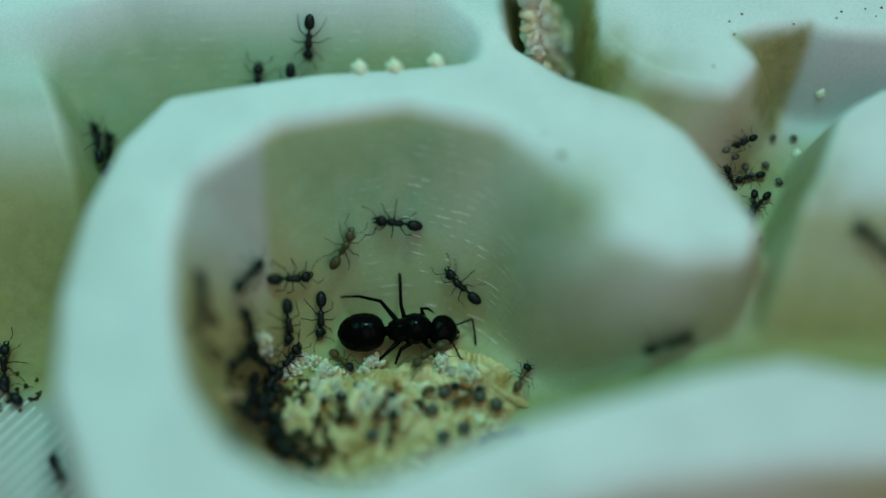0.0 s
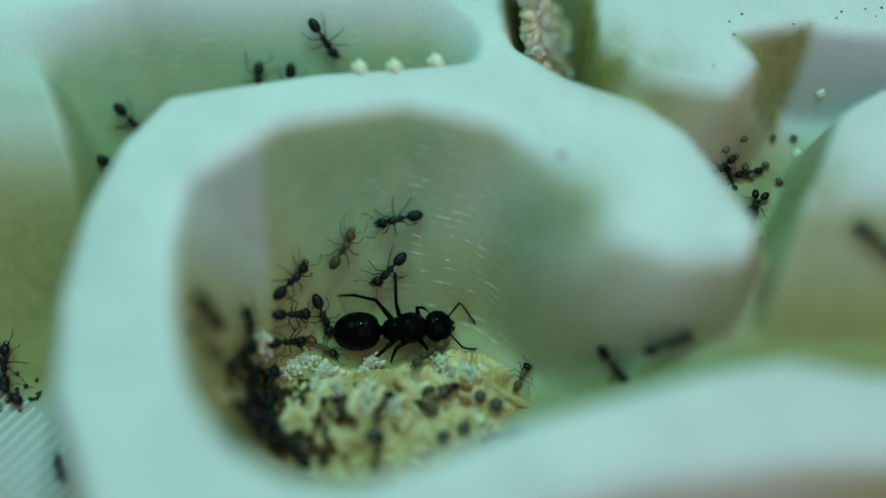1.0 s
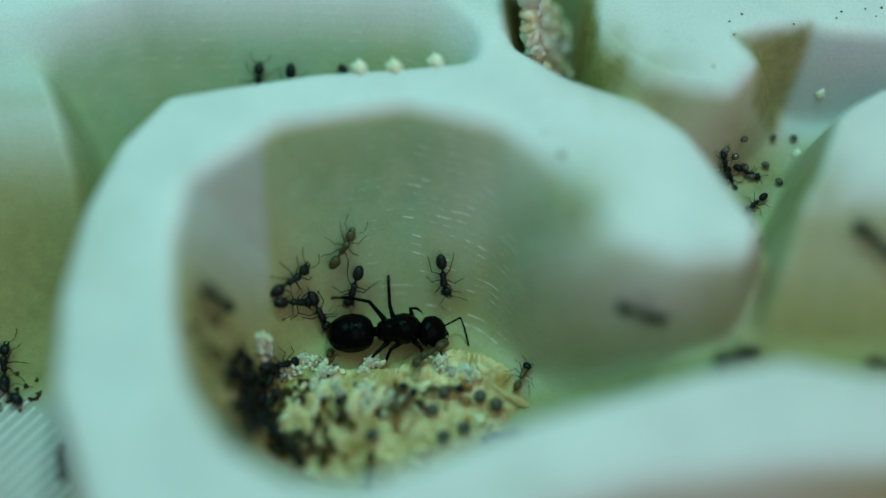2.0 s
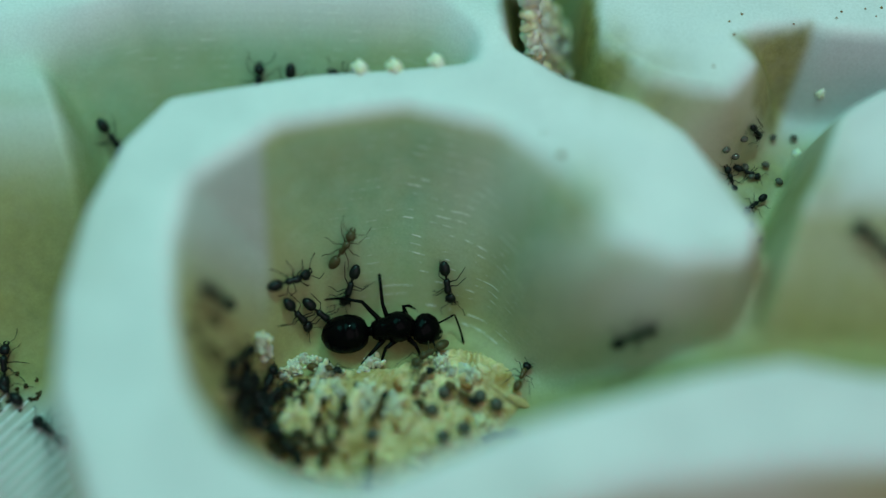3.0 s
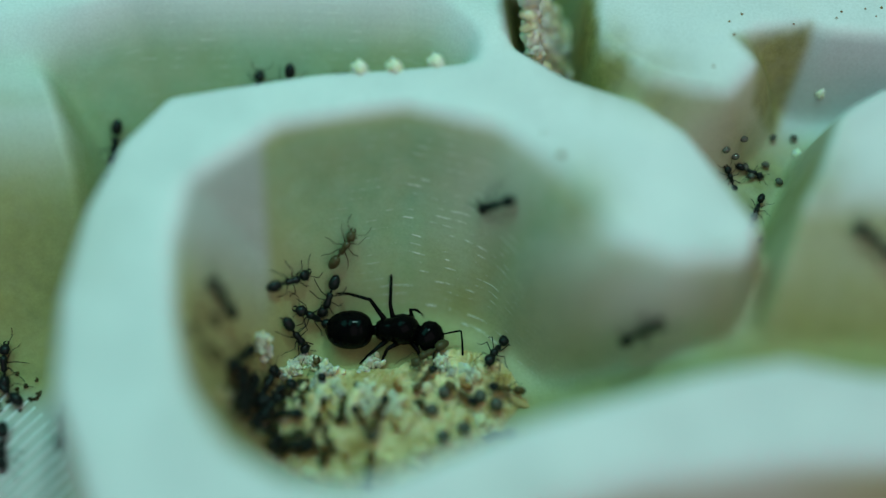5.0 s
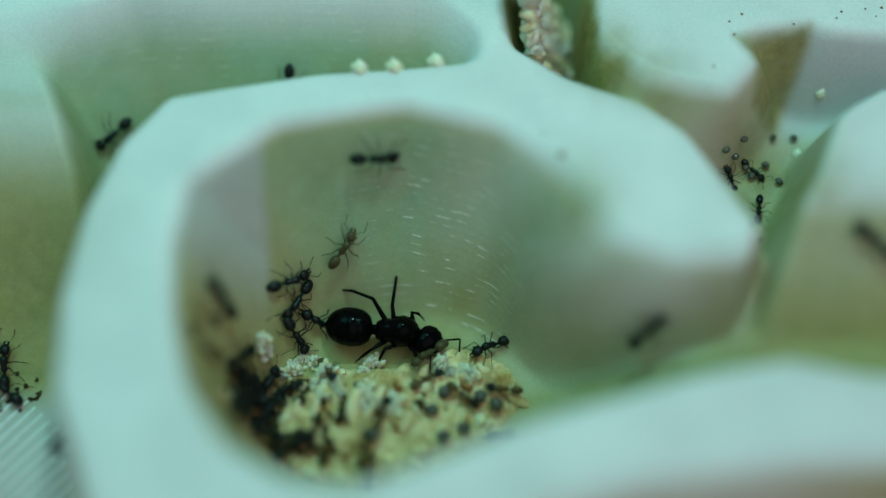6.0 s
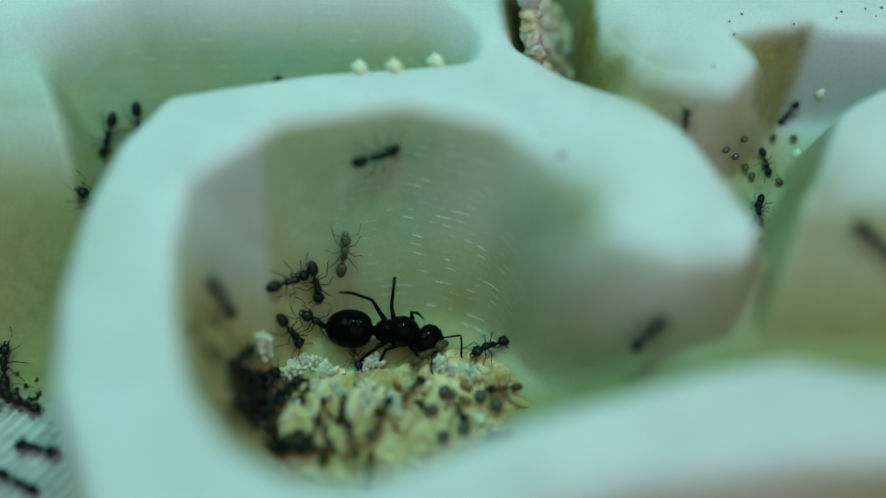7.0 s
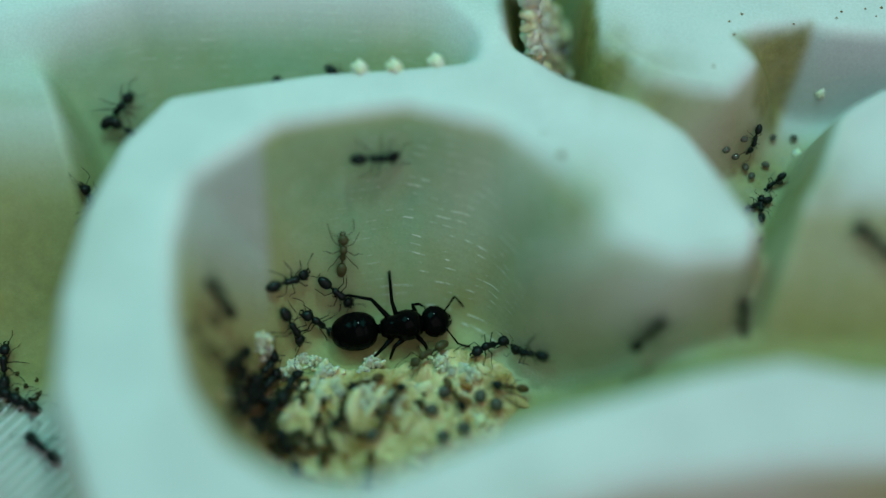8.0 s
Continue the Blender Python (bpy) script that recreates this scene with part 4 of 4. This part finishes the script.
    go(brown, "brown callow worker ant with a dark head among the brood", [
        (0, -7.4, -10, -45), (0.3, -8.7, -10.2, -19), (0.5, -8.7, -10, -21), (1, -8.97, -8.64, -29), (1.25, -8.73, -9.27, -74),
        (1.5, -8.48, -9.9, -120), (2.25, -8.5, -10.3, -65), (3, -8.5, -10.9, -10), (3.5, -6.6, -11.4, -78), (4, -8.98, -9.3, -68),
        (4.5, -9.1, -10.3, -74), (6, -8.4, -11.1, -57), (6.5, -6.27, -9.52, -62), (7.5, -6.7, -10.2, -98), (8, -5.8, -12.2, -159)])
    go(brown, "brown callow worker ant with a dark head among the brood", [
        (0, 0.1, -12.4, 12), (1.7, 0.1, -12.4, 12), (2.8, 1.49, -12.87, -33), (4.5, 1.44, -12.87, -34), (6, 1.55, -12.98, -38), (7, 1, -13.9, -61),
        (8, 0.9, -13, -58)])
    go(brown, "brown callow worker ant with a dark head among the brood", [
        (0, -3.62, -15.33, 83), (0.5, -3.66, -15.45, 77), (1, -4.57, -16.91, 81), (1.17, -4.8, -17.4, 21), (1.33, -5, -17.9, -38),
        (1.5, -5.2, -18.4, -98), (8, -5.2, -18.4, -98)])
    go(brown, "brown callow worker ant with a dark head among the brood", [
        (0, -7.01, -14.02, 123), (0.5, -7.15, -14.16, 131), (1.7, -7.05, -14.21, 129), (3, -7.13, -14.86, 79), (3.25, -6.19, -14.57, 146),
        (3.5, -5.25, -14.29, 214), (4, -5.19, -14.53, 211), (4.5, -5.96, -14.17, 158), (5.25, -5.72, -15.43, 118), (6, -5.48, -16.69, 78),
        (6.5, -5.7, -16.97, 17), (6.75, -6.08, -16.55, 62), (7, -6.47, -16.12, 108), (7.5, -6.71, -15.88, 148), (8, -6.9, -15.58, 156)])
    go(worker, "dark worker ant among the brood heap", [
        (0, -14.61, -10.95, 62), (1, -14.76, -11.21, 65), (1.5, -15.07, -12.02, 80), (3, -14.61, -10.96, 60), (7.5, -14.61, -10.96, 60),
        (8, -14.79, -11.25, 63)])
    go(worker, "dark worker ant among the brood heap", [
        (0, -13, -11.8, 73), (3, -13.2, -11.7, 74), (8, -13.1, -11.8, 63)])
    go(worker, "dark worker ant among the brood heap", [
        (0, -14.22, -8.97, 99), (1, -14.2, -8.95, 93), (1.7, -14.38, -11.95, 86), (8, -14.7, -12.9, 87)])
    go(worker, "dark worker ant among the brood heap", [
        (0, -11.83, -9.67, 57), (0.5, -12.08, -9.64, 56), (1, -11.69, -8.5, 23), (1.5, -12.2, -8.66, 22), (3, -12.1, -12.9, 44),
        (4.5, -11.9, -12.7, 44), (6, -11.6, -12.8, 35), (8, -11, -12.2, 72)])
    go(worker, "dark worker ant among the brood heap", [
        (0, -14.1, -13.9, 78), (4, -14.2, -14.4, 84), (8, -14.1, -13.7, 76)])
    go(worker, "dark worker ant among the brood heap", [
        (0, -13.5, -16.2, 145), (4, -14.2, -15.7, 98), (8, -14.1, -16.5, 103)])
    go(worker, "dark worker ant among the brood heap", [
        (0, -12.6, -13.3, 71), (2, -12.8, -13.6, 69), (8, -12.3, -14.1, 44)])
    go(worker, "dark worker ant among the brood heap", [
        (0, -14.1, -12.9, 83), (8, -14.1, -13, 83)])
    go(worker, "dark worker ant among the brood heap", [
        (0, -11.31, -15.7, 108), (3, -12.6, -16.1, 156), (4.5, -12.9, -16.4, 158), (6.5, -12.7, -16.4, 180), (7.25, -12.9, -16.2, 134),
        (8, -13.1, -16, 87)])
    go(worker, "dark worker ant among the brood heap", [
        (0, -10.2, -17.3, -31), (3, -10.9, -16.8, -52), (4.75, -10.6, -16.7, -8), (6.5, -10.34, -16.53, 35), (7, -10.6, -16.8, 1),
        (7.5, -10.8, -16.9, 58), (8, -11.1, -16.9, 116)])
    go(worker, "dark worker ant among the brood heap", [
        (0, -12.8, -14.6, 115), (1, -12.8, -14.5, 58), (2, -12.9, -14.5, 1), (3, -13, -14.4, -56), (4.5, -10.7, -14.38, -29),
        (5.25, -11.9, -14.6, 20), (6, -13, -14.8, 69), (7, -13, -14.1, 23), (8, -12.9, -13.5, -23)])
    go(worker, "dark worker ant among the brood heap", [
        (0, -13.59, -10.52, 164), (2, -14.3, -12.2, 211), (4, -14.9, -14.1, 258), (5.33, -14.4, -12.9, 313), (6.67, -13.9, -11.8, 367),
        (8, -13.28, -10.67, 422)])
    go(brown, "brown callow worker ant with a dark head among the brood", [
        (0, -4.15, -13.75, 61), (1.5, -4.2, -13.88, 70), (2.8, -1.5, -11.7, 60), (4.5, -1.3, -11.5, 63), (6.5, -0.95, -11.67, 28),
        (7.5, -3.28, -13.21, 83), (8, -3.44, -13.21, 67)])
    go(brown, "brown callow worker ant with a dark head among the brood", [
        (0, 1.92, -12.83, 33), (2.8, -4.52, -13.83, 67), (8, -4.02, -14.3, 74)])
    go(worker, "dark worker ant on the wall of the back chamber", [
        (0, -10.21, 12.82, -98), (0.3, -10, 12.6, -84), (0.8, -10, 12.6, -84), (1, -8.92, 12.78, -46), (1.2, -6.96, 11.84, -19),
        (1.35, -7.02, 11.79, -62), (1.5, -7.07, 11.74, -106), (1.7, -7.74, 10.5, -100), (2.4, -7.45, 10.09, -74), (2.67, -7.5, 10.37, -131),
        (2.93, -7.54, 10.66, -188), (3.2, -7.59, 10.94, -245), (3.4, -8.45, 12.78, -227), (3.5, -8.81, 12.97, -214), (3.7, -13.55, 13.11, -187),
        (3.8, -17.53, 12.92, -168), (4, -24.61, 9.09, -126), (4.2, -25.17, 7.53, -120), (4.5, -25.89, 6.17, -101), (4.7, -26, 6.25, -99),
        (5.2, -25.43, 6.86, -109), (5.8, -25.24, 7.66, -143), (6, -25.9, 7.1, -139), (6.2, -26.41, 6.03, -89), (6.5, -26.26, 6.56, -95),
        (7, -26.27, 6.95, -107), (7.5, -26.24, 6.99, -121), (7.6, -25.87, 7.61, -67), (7.7, -25.5, 8.23, -13), (7.8, -25.13, 8.85, 41),
        (8, -25.14, 8.86, 45)])
    go(worker, "dark worker ant on the wall of the back chamber", [
        (0, -27.2, 6.2, 101), (0.15, -25.98, 7.97, 39), (0.3, -24.2, 8.83, 3), (0.5, -22.92, 8.94, -6), (0.8, -23.01, 7.92, -19),
        (1, -24.17, 8.11, -37), (1.2, -22.92, 7.71, -50), (1.6, -22.11, 6.29, -54), (2.6, -24.76, 6.07, -45), (2.67, -23.96, 4.5, 10),
        (2.73, -23.16, 2.93, 64), (2.8, -22.36, 1.36, 119), (2.87, -23.46, 3.19, 64), (2.93, -24.55, 5.03, 8), (3, -25.65, 6.86, -47),
        (3.2, -25.65, 6.94, -60), (3.5, -25.9, 7.72, -24), (3.7, -26.49, 7.16, -18), (4, -26.48, 6.52, -56), (4.2, -26.3, 4.3, -74),
        (4.23, -26.3, 4.4, -19), (4.27, -26.3, 4.6, 36), (4.3, -26.3, 4.8, 91), (4.4, -26.4, 5, 104), (4.5, -26.5, 4.9, 138),
        (4.7, -26.3, 3.7, 114), (5.8, -25.85, 2.08, 87), (6.5, -26.6, 0.4, 123), (7, -26.6, 0.4, 127), (7.5, -26.5, 1.2, 126),
        (8, -26.6, 0.5, 111)])
    go(worker, "dark worker ant on the wall of the back chamber", [
        (0, -26.5, 6.1, 86), (0.3, -26.26, 5.94, 43), (0.5, -26.15, 4.94, 65), (0.65, -26.09, 5.2, 21), (0.8, -26.03, 5.45, -23),
        (1, -25.7, 4.94, -18), (1.5, -24.28, 4.07, -38), (8, -24.28, 4.07, -38)])
    go(worker, "dark worker ant on the wall of the back chamber", [
        (0, -6.57, 10.26, -1), (2.03, -6.69, 10.26, 59), (4.07, -6.8, 10.27, 119), (6.1, -6.92, 10.27, 179), (6.3, -9.62, 11.51, 141),
        (6.4, -10.5, 12.28, 144), (6.5, -11.67, 12.97, 162), (6.6, -18.57, 11.02, 210), (6.8, -23.76, 8.36, 244), (7, -23.85, 7.89, 273),
        (7.6, -24.06, 7.6, 271), (7.8, -23.98, 7.34, 314), (8, -24.36, 7.53, 340)])
    go(worker, "dark worker ant peering over the chamber rim", [
        (0, -14.33, 10.72, 78), (4.7, -14.27, 10.72, 76), (5.5, -14.43, 9.38, 78), (8, -14.43, 9.38, 78)])
    go(worker, "dark worker ant behind the chamber rim", [
        (0, -11.87, 10.3, -97), (6, -12.01, 10.28, -99), (6.2, -12.43, 10.1, -96), (6.5, -12.77, 9.61, -93), (8, -13.01, 9.57, -95)])
    go(worker, "dark worker ant on the wall of the back chamber", [
        (0, -20.83, 7.95, 24), (7.2, -20.35, 8.37, 27), (7.4, -16.63, 10.74, 22), (7.5, -16.28, 11.19, 16), (7.6, -14.88, 11.45, 15),
        (7.8, -10.36, 11.84, -13), (7.9, -9.11, 11.41, -22), (8, -7.57, 10.38, -43)])
    go(small, "small dark worker ant in the narrow brood slot", [
        (0, 22.1, 4.6, -145), (0.3, 21.8, 4.2, -156), (0.5, 21.7, 4.1, -146), (0.8, 20.7, 3.3, -137), (1.43, 20.7, 3.3, -192),
        (2.07, 20.9, 3.5, -246), (2.7, 21, 3.7, -301), (3, 23.3, 5.7, -350), (3.07, 22.9, 5.5, -404), (3.13, 22.4, 5.1, -459),
        (3.2, 22.3, 5, -513), (3.5, 20.7, 3.5, -455), (3.7, 20.8, 3.7, -401), (3.9, 20.7, 3.7, -346), (4.1, 20.8, 3.9, -292),
        (4.5, 23.8, 6.8, -334), (4.75, 28.3, 8.9, -355), (5.1, 40, 8.6, -360), (8, 40, 8.6, -360)])
    go(small, "small dark worker ant in the narrow brood slot", [
        (0, 21.6, 2.9, 120), (6.5, 21.6, 2.9, 120), (6.65, 20.8, 3.6, 70), (6.8, 20, 4.1, 21), (7, 17.61, 4.77, 90), (7.2, 12.76, 7.4, 132),
        (7.35, 9.6, 8.8, 170), (8, 9.6, 8.8, 170)])
    go(small, "small dark worker ant in the narrow brood slot", [
        (0, 39.1, 6.9, 175), (6.4, 39.1, 6.9, 175), (6.7, 27.8, 8.5, 194), (6.8, 26.7, 8.5, 225), (7.3, 26.7, 8.6, 223), (7.5, 24.2, 6.3, 226),
        (7.8, 23.2, 5.3, 238), (8, 23.1, 5.2, 250)])
    go(small, "small dark worker ant in the narrow brood slot", [
        (0, 23.5, 0.4, -136), (3, 23.1, 0.3, -141), (6.5, 23.6, -0.2, -99), (8, 23.3, 0.3, -156)])
    go(small, "small dark worker ant in the narrow brood slot", [
        (0, 23, 2.8, -168), (1, 22.9, 3.3, -165), (1.25, 23, 3.2, -94), (1.5, 23.1, 3.2, -22), (4, 23.1, 3.2, -19),
        (6, 23.5, 3.3, -44), (6.25, 23.2, 3.1, -106), (6.5, 23.1, 3.4, -169), (6.75, 23.4, 3.4, -126), (7, 24.5, 4, -83),
        (7.17, 24.4, 3.4, -29), (7.33, 24.6, 3.2, 25), (7.5, 24.7, 2.9, 79), (7.75, 23.12, -0.4, 143), (8, 25, 2.1, 207)])
    go(small, "dark worker ant at the slot's mouth", [
        (0, 23.1, 0.3, -100), (1.2, 23.3, 0.3, -97), (1.5, 23.7, -2.3, -40), (1.6, 24.2, -7.1, -45), (1.7, 26, -10.3, -77),
        (1.9, 28.3, -12.7, -10), (2.3, 35.1, -12.7, 0), (5.9, 35.1, -12.7, 0), (5.93, 34.8, -12.5, 50), (5.97, 34.4, -12.4, 100), (6, 34.1, -12.2, 150),
        (6.25, 19.5, -12.3, 165), (6.33, 20.3, -10.1, 118), (6.4, 21.4, -7.5, 70), (6.5, 22.5, -5.7, 129), (6.7, 23.4, -0.7, 90),
        (8, 23.8, 0.2, 85)])
    go(worker, "dark worker ant on the soiled end block", [
        (0, 29, -5.2, 142), (8, 29, -5.2, 142)])
    go(worker, "dark worker ant walking on the ribbed floor", [
        (0, -27.14, -17.75, 129), (1, -26.78, -17.7, 126), (1.4, -27.1, -17.8, 60), (2.05, -26.2, -17.5, 115), (2.7, -26.2, -16.5, 170),
        (3, -28.55, -15.04, 141), (3.5, -28.55, -15.32, 142), (3.8, -23.49, -18.02, 143), (3.95, -24.84, -16.26, 86), (4.1, -26.2, -14.5, 30),
        (5.3, -26.2, -15.75, 100), (6.5, -26.2, -17, 170), (6.8, -28.86, -16.38, 157), (7, -29.34, -16.42, 166), (7.5, -31.94, -15.8, 165),
        (8, -34.5, -14.59, 158)])
    go(worker, "dark worker ant walking on the ribbed floor", [
        (0, -36.03, -11.85, -11), (4, -34.8, -12.78, -25), (4.5, -30.01, -16.47, -45), (4.7, -30.43, -15.15, -70), (5.3, -32.8, -18.04, -94),
        (6, -35.01, -12.95, -21), (6.5, -29.89, -13.69, -17), (6.8, -30.64, -13.1, -23), (8, -30.9, -12.94, -26)])
    go(worker, "dark worker ant walking on the ribbed floor", [
        (0, -33.87, -21.97, 0), (6.4, -33.87, -21.97, 0), (7, -29.9, -19, -25), (7.2, -29.5, -19, 41), (7.5, -29.76, -18, 115),
        (8, -28.97, -16.29, 142)])
    go(worker, "dark worker ant walking on the ribbed floor", [
        (0, -32.5, -10, 96), (8, -32.5, -10, 96)])
    go(worker, "dark worker ant walking on the ribbed floor", [
        (0, -32.44, -11.78, 142), (8, -32.44, -11.78, 142)])
    go(small, "dark worker ant beside the far brood", [
        (0, 9.6, 15.3, 93), (3, 9.7, 15, 63), (6, 9.6, 14.6, 94), (8, 9.9, 14.5, 53)])
    for model in (worker, small, brown, young):  # the patterns that the ants were copied from
        for o in (*model.children_recursive, model):
            bpy.data.objects.remove(o)


motions()
